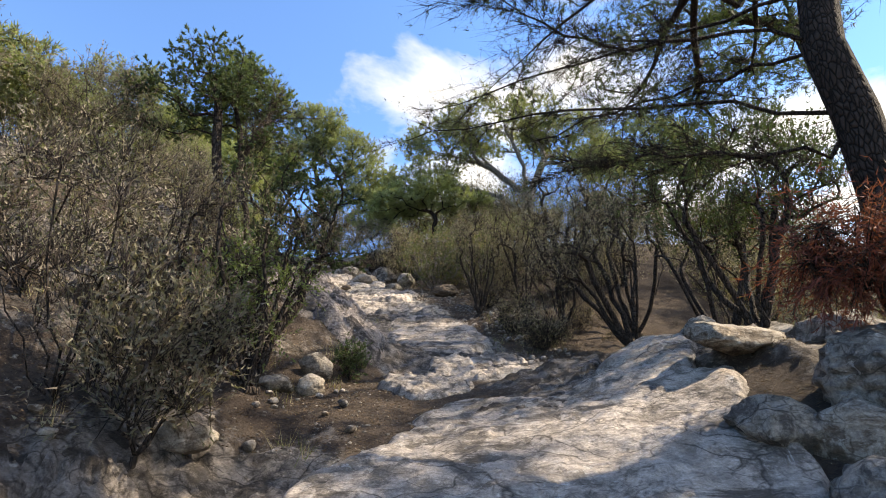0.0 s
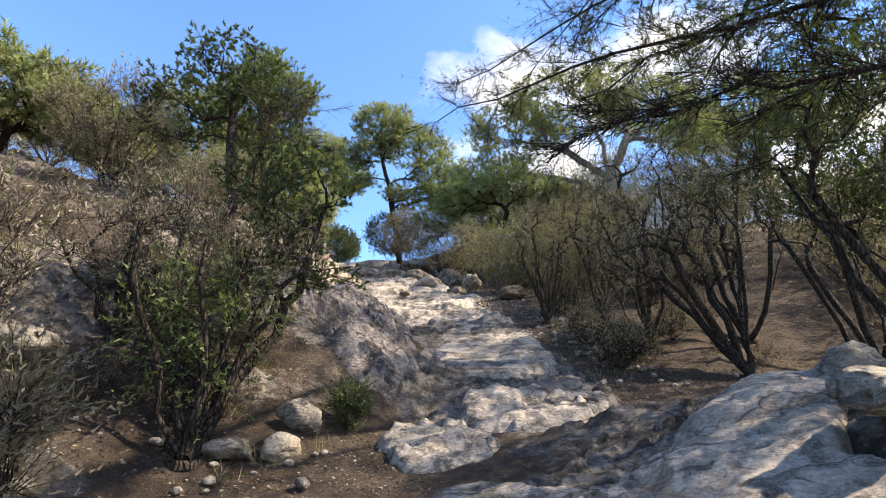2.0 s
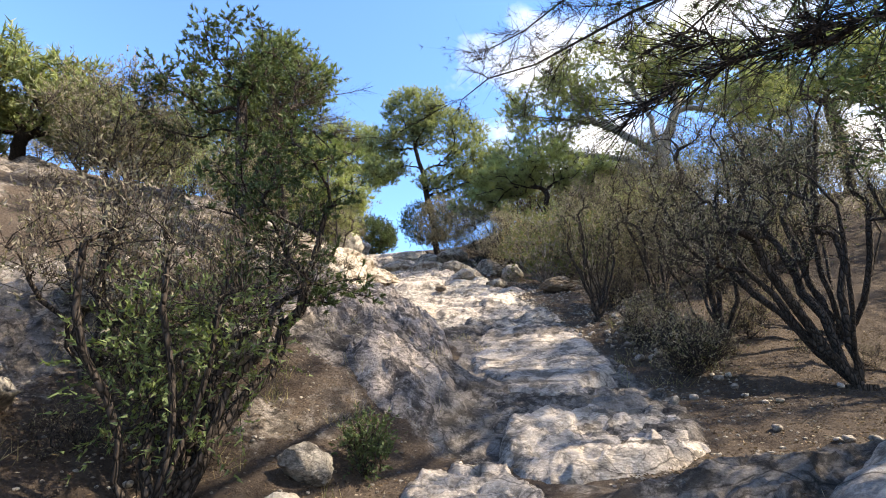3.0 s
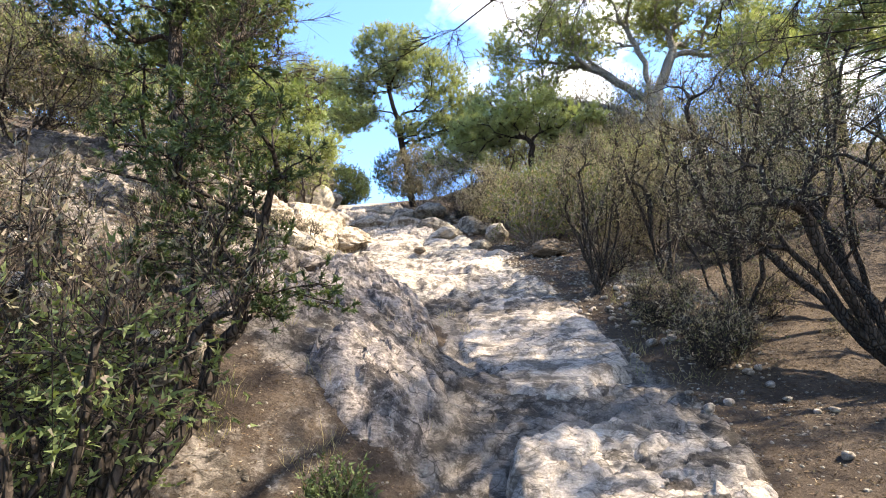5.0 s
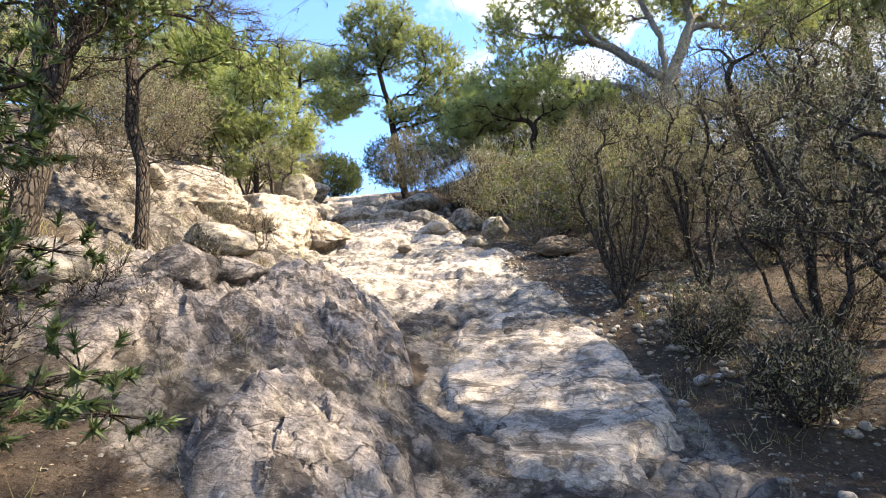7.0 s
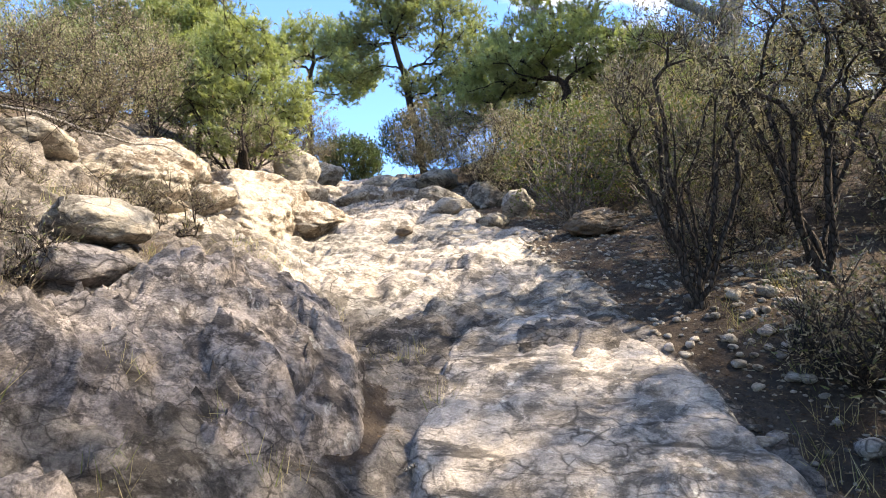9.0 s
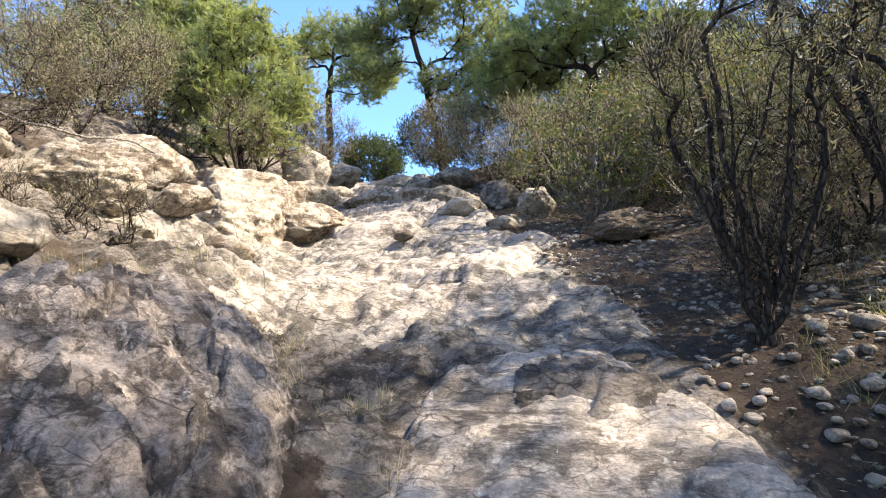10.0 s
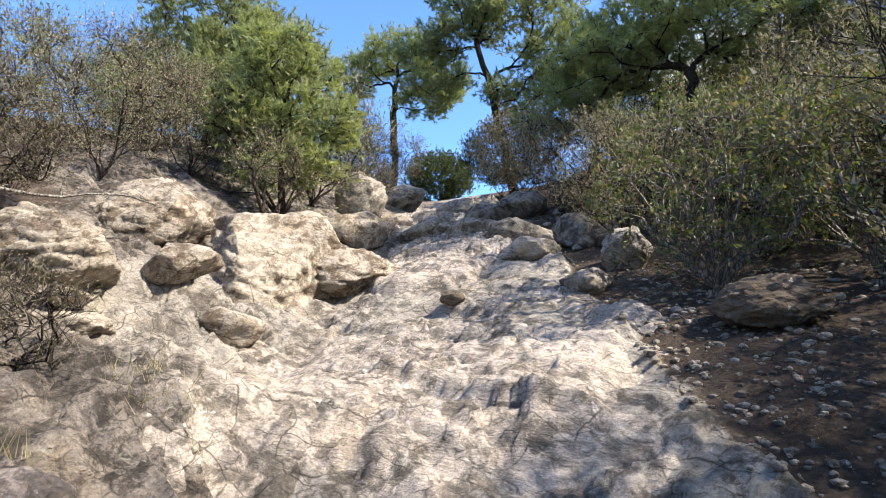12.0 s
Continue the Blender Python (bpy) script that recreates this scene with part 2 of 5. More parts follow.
# ---- noise and the lie of the land ----
def hashed(ix, iy, iz, seed):
    h = (ix.astype(np.int64) * 374761393 + iy.astype(np.int64) * 668265263 + iz.astype(np.int64) * 2147483647 + seed * 144269504) & 0xFFFFFFFF
    h = ((h ^ (h >> 13)) * 1274126177) & 0xFFFFFFFF
    return ((h ^ (h >> 16)) & 0xFFFFFF) / float(0xFFFFFF)


def vnoise(x, y, z=0.0, seed=0):
    """Smooth value noise in -1..1, on arrays."""
    x, y, z = np.broadcast_arrays(np.asarray(x, float), np.asarray(y, float), np.asarray(z, float))
    fx, fy, fz = np.floor(x), np.floor(y), np.floor(z)
    u, v, w = x - fx, y - fy, z - fz
    u, v, w = (a * a * a * (a * (a * 6 - 15) + 10) for a in (u, v, w))
    total = 0
    for i in (0, 1):
        for j in (0, 1):
            for k in ((0, 1) if np.any(w > 0) else (0,)):
                total = total + hashed(fx + i, fy + j, fz + k, seed) * (u if i else 1 - u) * (v if j else 1 - v) * (w if k else 1 - w)
    return total * 2 - 1


def fbm(x, y, z=0.0, octaves=4, seed=0, gain=0.5):
    total, amp = 0, 1.0
    for o in range(octaves):
        total = total + amp * vnoise(x * 2.03 ** o + o * 17.3, y * 2.03 ** o - o * 9.1, z * 2.03 ** o + o * 5.7, seed + o)
        amp *= gain
    return total


def smooth(a, b, x):
    t = np.clip((x - a) / (b - a), 0, 1)
    return t * t * (3 - 2 * t)


TABLE_Y = np.arange(-400, 1200, 0.1)


def profile(ys, values, soften):
    table = np.interp(TABLE_Y, ys, values)
    n = int(soften / 0.1)
    kernel = np.hanning(2 * n + 1)
    table = np.convolve(np.pad(table, n, mode="edge"), kernel / kernel.sum(), mode="valid")
    return lambda y: np.interp(y, TABLE_Y, table)


climb = profile((-400, -60, -6, 0, 2.2, 3.6, 5.1, 6.5, 7.7, 8.7, 10.1, 11, 13.4, 16, 19.5, 25, 30, 36, 60, 200, 1100),
                (-40, -22, -2.0, 0.02, 0.85, 1.38, 1.88, 2.14, 2.56, 2.85, 3.42, 3.97, 5.05, 6.1, 7.6, 9.8, 11.6, 12.8, 12.0, -10, -40), 0.6)
middle = profile((-60, 0, 4, 8, 10, 13, 16, 20, 28, 40, 200), (0.3, 0.5, 0.6, 0.2, -0.4, -1.9, -3.7, -5.7, -9.7, -15, -60), 1.5)
left_reach = profile((-60, 0, 4, 5.2, 6, 7, 8, 9.8, 10.5, 12, 14, 16, 20, 40), (1.6, 1.6, 1.85, 1.75, 1.2, 0.75, 0.7, 0.85, 1.5, 1.95, 1.9, 1.9, 1.8, 2.0), 0.7)
MOUNDS = ((3.3, 4.9, 0.62, 1.25), (2.9, 3.2, 0.35, 0.8), (-2.15, 9.3, 0.28, 0.5), (-3.1, 11.1, 0.28, 0.55), (-1.35, 7.0, 0.16, 0.45), (1.9, 7.2, -0.06, 0.9))


def lie(x, y):
    """The bare slope: the climb of the trail, the bank at its left, the low rise at its right."""
    x, y = np.asarray(x, float), np.asarray(y, float)
    d = x - middle(y)
    left = np.maximum(-d - left_reach(y), 0)
    left = np.where(left < 5, 0.62 * left * left / (left + 0.15), 0.62 * 25 / 5.15 + 0.30 * (left - 5))
    left = np.minimum(left, 10 + 0.02 * left)
    right = np.maximum(d - 2.2, 0)
    up = smooth(9, 16, y)
    z = climb(y) + left - (1 - up) * 0.16 * right * right / (right + 2.0) + up * 1.1 * smooth(3.5, 9, d)
    for mx, my, amp, s in MOUNDS:
        z = z + amp * np.exp(-((x - mx) ** 2 + (y - my) ** 2) / (2 * s * s))
    far = smooth(35, 120, np.hypot(x, y - 8))
    return z * (1 - far) + far * (-14 + 5 * fbm(x / 90, y / 90, octaves=3, seed=5))


# ---- building helpers ----
def mesh_of(name, verts, faces, material, smooth_shade=True):
    """A mesh from arrays; faces is one array of triangles or quads, or a list of such arrays."""
    me = bpy.data.meshes.new(name)
    groups = [f for f in (faces if isinstance(faces, list) else [faces]) if len(f)]
    me.vertices.add(len(verts))
    me.vertices.foreach_set("co", np.asarray(verts, np.float32).ravel())
    loops = np.concatenate([f.ravel() for f in groups])
    sizes = np.concatenate([np.full(len(f), f.shape[1]) for f in groups])
    me.loops.add(len(loops))
    me.loops.foreach_set("vertex_index", loops.astype(np.int32))
    me.polygons.add(len(sizes))
    me.polygons.foreach_set("loop_start", np.concatenate([[0], np.cumsum(sizes)[:-1]]).astype(np.int32))
    me.polygons.foreach_set("loop_total", sizes.astype(np.int32))
    me.polygons.foreach_set("use_smooth", np.full(len(sizes), smooth_shade))
    me.materials.append(material)
    me.update(calc_edges=True)
    me.validate()
    return me


def piece(name, mesh, parent=None, label=""):
    ob = new(name, mesh)
    ob.parent = parent
    return tagged(ob, label)


def grid_faces(nx, ny, keep=None):
    i = np.arange((nx - 1) * (ny - 1))
    a = (i // (nx - 1)) * nx + i % (nx - 1)
    q = np.stack([a, a + 1, a + nx + 1, a + nx], 1)
    return q if keep is None else q[keep[q].any(axis=1)]


def ledges(x, y, size, height, seed, angle=0.0):
    """Broken bedding: treads and short risers across the slope."""
    u = (y * math.cos(angle) + x * math.sin(angle)) / size + 0.55 * fbm(x * 0.24 / size, y * 0.22 / size, octaves=3, seed=seed, gain=0.4)
    k = np.floor(u)
    f = u - k
    amp = (0.25 + 0.75 * hashed(k, k * 0 + 3, k * 0, seed + 2)) * (0.6 + 0.55 * vnoise(x * 0.9, k * 7.3, seed=seed + 9))
    return height * amp * (smooth(0.0, 0.16, f) - f)


def facets(x, y, size, height, seed, long=1.7, angle=0.35):
    """Fractured rock: tilted flat faces with sharp broken edges and narrow cracks between some of them."""
    c, n = math.cos(angle), math.sin(angle)
    u, v = (x * c + y * n) / (size * long), (y * c - x * n) / size
    u, v = u + 0.17 * fbm(u * 1.1, v * 1.1, octaves=4, seed=seed + 4, gain=0.6), v + 0.17 * fbm(u * 1.1 + 7, v * 1.1 - 3, octaves=4, seed=seed + 5, gain=0.6)
    gx, gy = np.floor(u), np.floor(v)
    near, second, level = np.full(u.shape, 9.0), np.full(u.shape, 9.0), np.zeros(u.shape)
    for i in (-1, 0, 1):
        for j in (-1, 0, 1):
            cx, cy = gx + i, gy + j
            pu, pv = cx + hashed(cx, cy, cx * 0, seed), cy + hashed(cx, cy, cx * 0 + 1, seed)
            dd = np.hypot(u - pu, v - pv)
            own = hashed(cx, cy, cx * 0 + 2, seed) - 0.5 + 0.9 * (hashed(cx, cy, cx * 0 + 3, seed) - 0.5) * (u - pu) + 1.3 * (hashed(cx, cy, cx * 0 + 4, seed) - 0.25) * (v - pv)
            second = np.where(dd < near, near, np.minimum(second, dd))
            level = np.where(dd < near, own, level)
            near = np.minimum(near, dd)
    crack = (1 - smooth(0.0, 0.07, second - near)) * smooth(-0.1, 0.5, vnoise(u * 0.7, v * 0.7, seed=seed + 6))
    return height * (level - 0.45 * crack)


def broken(x, y, amp, seed):
    """Broken rock at four sizes, from blocks to chips."""
    return amp * (facets(x, y, 0.62, 0.75, seed) + facets(x, y, 0.27, 0.55, seed + 20, 1.9, 0.5) + facets(x, y, 0.115, 0.30, seed + 40, 1.7, 0.2)
                  + 0.12 * fbm(x * 14, y * 14, octaves=3, seed=seed + 60, gain=0.6))


def soil_share(x, y):
    """1 where earth and litter lie, 0 on bare rock."""
    d = x - middle(y)
    s = 0.36 + 0.45 * fbm(x * 0.8, y * 0.8, octaves=3, seed=31)
    s = s + 0.9 * smooth(0.9, 1.5, d) * smooth(5.2, 6.4, y) * (1 - 0.45 * smooth(11, 15, y))
    s = s + 0.75 * np.exp(-((x + 1.3) ** 2 / 0.9 + (y - 4.5) ** 2 / 1.8))
    s = s + 0.5 * smooth(6, 10, np.abs(d)) - 0.12 * smooth(-1.5, -2.5, d) * smooth(5.5, 7, y) * smooth(6, 5, -d)
    s = s + 0.9 * np.exp(-((x - 1.98) ** 2 / 0.14 + (y - 3.65) ** 2 / 0.45))
    s = s + 0.55 * np.exp(-((x + 2.3) ** 2 / 0.35 + (y - 6.45) ** 2 / 0.2))
    s = s + 1.3 * np.exp(-((x + 1.22) ** 2 / 0.03 + (y - 9.25) ** 2 / 0.3))
    s = s - 0.5 * np.exp(-((x + 1.75) ** 2 / 0.5 + (y - 6.1) ** 2 / 0.4))
    trail = smooth(1.5, 0.7, np.abs(d)) * smooth(6, 7.5, y) + smooth(-5.6, -4.6, d) * smooth(1.1, 0.6, d) * smooth(9.8, 10.6, y) * smooth(17, 15, y)
    s = s * (1 - 0.85 * np.clip(trail, 0, 1))
    return np.clip(s, 0, 1)


def pale_share(x, y):
    """1 where the ground takes the paler rock colour: the upper trail and the open pavement."""
    d = x - middle(y)
    return np.maximum(smooth(1.4, 0.6, np.abs(d)) * smooth(13, 15, y), smooth(-4.6, -3.2, d) * smooth(1.6, 0.9, d) * smooth(10.4, 11.3, y) * smooth(18, 16, y))


def land(x, y):
    """The ground's height with its rocks and earth."""
    s = soil_share(x, y)
    d = np.abs(x - middle(y))
    near = smooth(60, 25, np.hypot(x, y - 10))
    rocky = (1 - smooth(0.35, 0.6, s)) * near
    z = lie(x, y) + 0.05 * near * fbm(x * 0.9, y * 0.9, octaves=4, seed=3) + 0.012 * near * fbm(x * 7, y * 7, octaves=3, seed=7)
    z = z + rocky * (ledges(x, y, 0.6, 0.13, 11, 0.25) + broken(x, y, 0.10 + 0.13 * smooth(1.2, 3.0, d), 21))
    return z - 0.03 * smooth(0.4, 0.7, s) * near


def stretch_axis(lo, hi, step, far, growth):
    core = np.arange(lo, hi, step)
    out, w = [], step
    while (out[-1] if out else hi) < hi + far:
        w *= growth
        out.append((out[-1] if out else core[-1]) + w)
    out = np.array(out)
    return np.concatenate([(lo + core[-1] - out)[::-1], core, out])


gx, gy = stretch_axis(-5.6, 3.6, 0.032, 1600, 1.1), stretch_axis(1.4, 15.0, 0.036, 1600, 1.1)
GX, GY = np.meshgrid(gx, gy)
ground_mesh = mesh_of("ground", np.stack([GX, GY, land(GX, GY)], -1).reshape(-1, 3), grid_faces(len(gx), len(gy)), ground_mat)
soil_layer = ground_mesh.attributes.new("soil", "FLOAT", "POINT")
soil_layer.data.foreach_set("value", soil_share(GX, GY).ravel().astype(np.float32))
pale_layer = ground_mesh.attributes.new("worn", "FLOAT", "POINT")
pale_layer.data.foreach_set("value", pale_share(GX, GY).ravel().astype(np.float32))
ground = tagged(new("ground", ground_mesh), "rocky hillside of brown earth, litter and broken stone", "ground", kind="structure")


def slab(label, cx, cy, half_len, half_wid, turn, lift, seed, material, step=0.03, ledge=(0.7, 0.09), rough=0.0, square=3.0, dome=0.3, lean=0.0, soft=0.0):
    """An outcrop of bedrock that stands out of the ground: a worn top with ledges, an uneven rim that dives into the earth."""
    a = np.arange(-1.25 * half_wid, 1.25 * half_wid, step)
    b = np.arange(-1.25 * half_len, 1.25 * half_len, step)
    A, B = np.meshgrid(a, b)
    c, s = math.cos(radians(turn)), math.sin(radians(turn))
    x, y = cx + A * c - B * s, cy + A * s + B * c
    r = (np.abs(A / half_wid) ** square + np.abs(B / half_len) ** square) ** (1 / square)
    r = r + 0.16 * fbm(x * 1.3, y * 1.3, octaves=4, seed=seed)
    rim = smooth(1.04, 0.90 - soft, r)
    top = lift * (1 - dome * np.clip(r, 0, 1.2) ** 2) + lean * A / half_wid
    relief = ledges(x, y, ledge[0], ledge[1], seed + 3, 0.15) + 0.035 * fbm(x * 1.6, y * 1.6, octaves=4, seed=seed + 5) + 0.007 * fbm(x * 11, y * 11, octaves=3, seed=seed + 6)
    if rough:
        relief = relief + broken(x, y, rough, seed + 8)
    z = lie(x, y) + rim * (top + relief + 0.05) - 0.05 - 0.25 * (1 - rim)
    keep = (rim > 0.001).ravel()
    faces = grid_faces(len(a), len(b), keep)
    verts = np.stack([x, y, z], -1).reshape(-1, 3)
    used = np.unique(faces)
    remap = np.zeros(len(verts), int)
    remap[used] = np.arange(len(used))
    ob = new("rock_slab", mesh_of("rock_slab", verts[used], remap[faces], material, rough < 0.15))
    return tagged(ob, label, "rock slab", "bedrock of the trail")


slab("broad pale limestone slab worn smooth by walkers", 0.62, 3.05, 1.75, 1.42, -14, 0.10, 41, trail_rock, 0.022, (0.8, 0.07), 0.025, 3.2, 0.5, 0.03, soft=0.06)
slab("pale limestone ridge climbing towards the boulders", 1.7, 4.5, 1.1, 0.5, -38, 0.16, 57, trail_rock, 0.022, (0.5, 0.06), 0.05, 2.6, 0.5, soft=0.1)
slab("low broken limestone slab at the foot of the rise", 0.62, 6.75, 0.8, 0.95, 24, 0.10, 63, trail_rock, 0.02, (0.33, 0.10), 0.10, 2.6, 0.4, soft=0.15)
slab("cracked pale rock shelf beside brown earth", -0.25, 5.55, 0.7, 0.55, 30, 0.07, 66, trail_rock, 0.02, (0.3, 0.08), 0.10, 2.4, 0.4, soft=0.15)
slab("long grey limestone slab with a blunt front edge", -0.1, 9.4, 1.7, 0.95, 21, 0.12, 71, trail_rock, 0.02, (0.75, 0.09), 0.03, 2.9, 0.55, soft=0.14)
slab("rough dark outcrop crusted with lichen beside the trail", -2.0, 9.1, 1.3, 0.85, 8, 0.22, 83, mound_rock, 0.018, (0.42, 0.14), 0.18, 2.6, 0.4, soft=0.25)
slab("low weathered outcrop with dark hollows", -1.35, 7.35, 1.0, 0.62, 10, 0.16, 89, mound_rock, 0.018, (0.36, 0.10), 0.17, 2.4, 0.5, soft=0.3)
slab("rocky shelf of the bank with grey lichen", -2.75, 7.75, 1.0, 0.7, -15, 0.14, 93, mound_rock, 0.02, (0.4, 0.12), 0.2, 2.4, 0.5, soft=0.35)
slab("wide sunlit limestone pavement across the trail", -2.35, 12.3, 1.9, 2.75, 24, 0.07, 97, trail_rock, 0.024, (0.5, 0.15), 0.095, 3.0, 0.5, soft=0.45)
slab("stepped pale rock higher on the trail", -4.1, 16.3, 2.4, 1.5, 27, 0.12, 103, trail_rock, 0.035, (0.8, 0.2), 0.16, 3.0, 0.5, soft=0.3)
slab("stepped pale rock near the crest of the trail", -6.7, 21.2, 3.2, 1.6, 27, 0.14, 109, trail_rock, 0.055, (1.0, 0.28), 0.18, 3.0, 0.35, soft=0.2)
slab("smooth white rock hump in the middle of the trail", -3.65, 14.65, 0.75, 0.9, 27, 0.26, 113, trail_rock, 0.022, (0.4, 0.08), 0.07, 2.3, 0.6, soft=0.2)


# ---- boulders and stones ----
def ico(level):
    bm = bmesh.new()
    bmesh.ops.create_icosphere(bm, subdivisions=level, radius=1)
    bm.verts.ensure_lookup_table()
    v = np.array([p.co for p in bm.verts])
    f = np.array([[q.index for q in t.verts] for t in bm.faces])
    bm.free()
    return v, f


ICO = {k: ico(k) for k in (2, 4, 5, 6)}


def stone_shape(seed, level, cuts=11, rough=0.075, layers=0.0):
    """A broken stone: a ball flattened by planes, chipped along its edges, worn and pitted."""
    rng = np.random.default_rng(seed)
    v, f = ICO[level]
    v = v / 0.82 * rng.uniform(0.92, 1.05, 3)
    for share, spread, many in ((0.74, 0.11, cuts), (0.91, 0.07, cuts * 3)):
        n = rng.normal(size=(many, 3))
        n /= np.linalg.norm(n, axis=1)[:, None]
        for way in n:
            h = v @ way
            over = h - h.max() * (share + rng.uniform(-spread, spread))
            v = v - np.outer(np.maximum(over, 0) * 0.94, way)
    o = rng.uniform(-50, 50, 3)
    bump = rough * 0.9 * fbm(v[:, 0] * 1.8 + o[0], v[:, 1] * 1.8 + o[1], v[:, 2] * 1.8 + o[2], 3, seed) \
        + rough * 0.8 * fbm(v[:, 0] * 6 + o[0], v[:, 1] * 7 + o[1], v[:, 2] * 7 + o[2], 5, seed + 1, 0.65)
    crease = np.abs(fbm(v[:, 0] * 1.6 - o[1], v[:, 1] * 1.6 + o[2], v[:, 2] * 3.8 + o[0], 4, seed + 7))
    v = v * (1 + bump - 0.05 * (1 - smooth(0.0, 0.05, crease)))[:, None]
    if layers:
        u = v[:, 2] * 4 + 0.5 * vnoise(v[:, 0] * 1.5 + o[0], v[:, 1] * 1.5, v[:, 2] * 0, seed + 2)
        step = np.abs((u % 1.0) - 0.5) * 2
        v[:, :2] *= (1 - layers * smooth(0.75, 1.0, step))[:, None]
    return v, f


def boulder(label, x, y, sx, sy, sz, turn, seed, material, sink=0.25, level=4, tilt=0.0, z=None, name="boulder", group="", **shape):
    v, f = stone_shape(seed, level, **shape)
    m = Matrix.Rotation(radians(turn), 3, "Z") @ Matrix.Rotation(radians(tilt), 3, "X")
    v = (v * (sx, sy, sz)) @ np.array(m).T
    base = float(land(np.array([x]), np.array([y]))[0]) if z is None else z
    v[:, 2] -= v[:, 2].min() * (1 - sink)
    ob = new(name, mesh_of(name, v, f, material))
    ob.location = (x, y, base)
    return tagged(ob, label, name, group)


boulder("large grey boulder with lichen under the pine", 2.72, 2.95, 0.5, 0.46, 0.36, 20, 5, grey_rock, 0.57, 5, layers=0.10)
boulder("flat tan stone lying on the rock ridge", 2.42, 4.15, 0.42, 0.28, 0.14, 25, 9, tan_rock, 0.52, 4, 6)
boulder("angular pale stone on the ridge's end", 2.55, 5.0, 0.2, 0.17, 0.16, 40, 12, grey_rock, 0.52, 4)
boulder("grey block beside the slab", 1.95, 3.1, 0.26, 0.22, 0.2, 10, 15, grey_rock, 0.52, 4)
boulder("tilted tan block among grey stones", 2.28, 2.85, 0.34, 0.18, 0.22, -30, 17, tan_rock, 0.52, 4, 20)
boulder("grey stone at the foot of the boulder", 2.1, 2.45, 0.3, 0.24, 0.16, 60, 19, grey_rock, 0.57, 4)
boulder("grey boulder behind the ridge", 3.25, 4.1, 0.4, 0.34, 0.2, 0, 22, grey_rock, 0.52, 4)
boulder("low grey boulder under the dark shrub", 3.6, 5.3, 0.55, 0.45, 0.24, 30, 24, grey_rock, 0.57, 4)
boulder("upright pale stone on brown earth", -1.36, 5.52, 0.16, 0.13, 0.15, 20, 31, grey_rock, 0.42, 4, 10)
boulder("small pale stone on brown earth", -1.28, 5.14, 0.14, 0.11, 0.11, 50, 33, tan_rock, 0.47, 4)
boulder("flat pale stone beside the leaning trunk", -1.6, 4.86, 0.22, 0.14, 0.085, 15, 35, grey_rock, 0.52, 4)
boulder("big tan boulder overhanging a dark hollow", -4.95, 10.85, 0.62, 0.5, 0.34, 20, 44, tan_rock, 0.08, 5, -10, z=5.12, layers=0.05, cuts=9)
boulder("flat tan block under the big boulder", -4.38, 10.75, 0.42, 0.34, 0.16, 25, 46, tan_rock, 0.52, 5, z=4.82)
boulder("small tan slab wedged under the big boulder", -4.22, 10.72, 0.17, 0.15, 0.07, 15, 47, tan_rock, 0.52, 4, z=5.12)
boulder("pale broken stone at the boulder's foot", -4.5, 10.28, 0.16, 0.16, 0.12, 40, 48, tan_rock, 0.52, 4)
boulder("grey block beside the tan boulder", -5.3, 10.05, 0.4, 0.32, 0.18, 40, 49, grey_rock, 0.55, 4)
boulder("tan boulder behind the overhanging one", -6.4, 12.6, 0.8, 0.65, 0.6, 30, 53, tan_rock, 0.8, 5, layers=0.04, cuts=12)
boulder("great rounded tan boulder with a shrub on it", -5.6, 13.75, 1.25, 1.1, 0.8, 28, 157, tan_rock, 0.92, 6, cuts=7, rough=0.04, z=5.5)
for lab, x, y, sx, sy, sz, turn, seed, mat in (
        ("grey rock half sunk in the upper trail", -2.45, 15.5, 0.42, 0.3, 0.2, 15, 171, grey_rock), ("grey rock half sunk in the upper trail", -3.0, 16.6, 0.5, 0.36, 0.26, 40, 172, grey_rock),
        ("pale rock half sunk in the upper trail", -4.1, 17.3, 0.6, 0.4, 0.24, 10, 173, tan_rock), ("grey rock half sunk in the upper trail", -4.6, 18.8, 0.6, 0.45, 0.34, 60, 174, grey_rock),
        ("pale rock half sunk in the upper trail", -5.6, 18.2, 0.7, 0.5, 0.3, 25, 175, tan_rock), ("tan rock at the upper trail's edge", -6.5, 16.9, 0.6, 0.5, 0.42, 50, 176, tan_rock),
        ("tan rock at the upper trail's edge", -7.3, 19.6, 0.7, 0.5, 0.4, 20, 177, tan_rock), ("grey rock half sunk in the upper trail", -6.0, 20.4, 0.7, 0.5, 0.36, 35, 178, grey_rock),
        ("small rock half sunk beside the mastic shrub", -1.35, 14.1, 0.28, 0.2, 0.15, 70, 179, grey_rock), ("small tan block at the great boulder's foot", -4.25, 12.2, 0.34, 0.24, 0.18, 20, 180, tan_rock),
        ("small tan block at the great boulder's foot", -4.85, 12.0, 0.4, 0.28, 0.2, 55, 181, tan_rock), ("angular dark block on the rough outcrop", -2.6, 9.75, 0.3, 0.24, 0.16, 35, 182, mound_rock),
        ("grey block among the bank's ledges", -2.9, 8.75, 0.26, 0.2, 0.16, 15, 183, mound_rock)):
    boulder(lab, x, y, sx, sy, sz, turn, seed, mat, 0.7, 4)
boulder("low tan shoulder of rock beside the great boulder", -4.75, 14.3, 0.8, 0.6, 0.4, 40, 159, tan_rock, 0.85, 5, layers=0.05)
boulder("tan rock beyond the great boulder", -6.0, 15.0, 0.5, 0.5, 0.42, 50, 54, tan_rock, 0.57, 4)
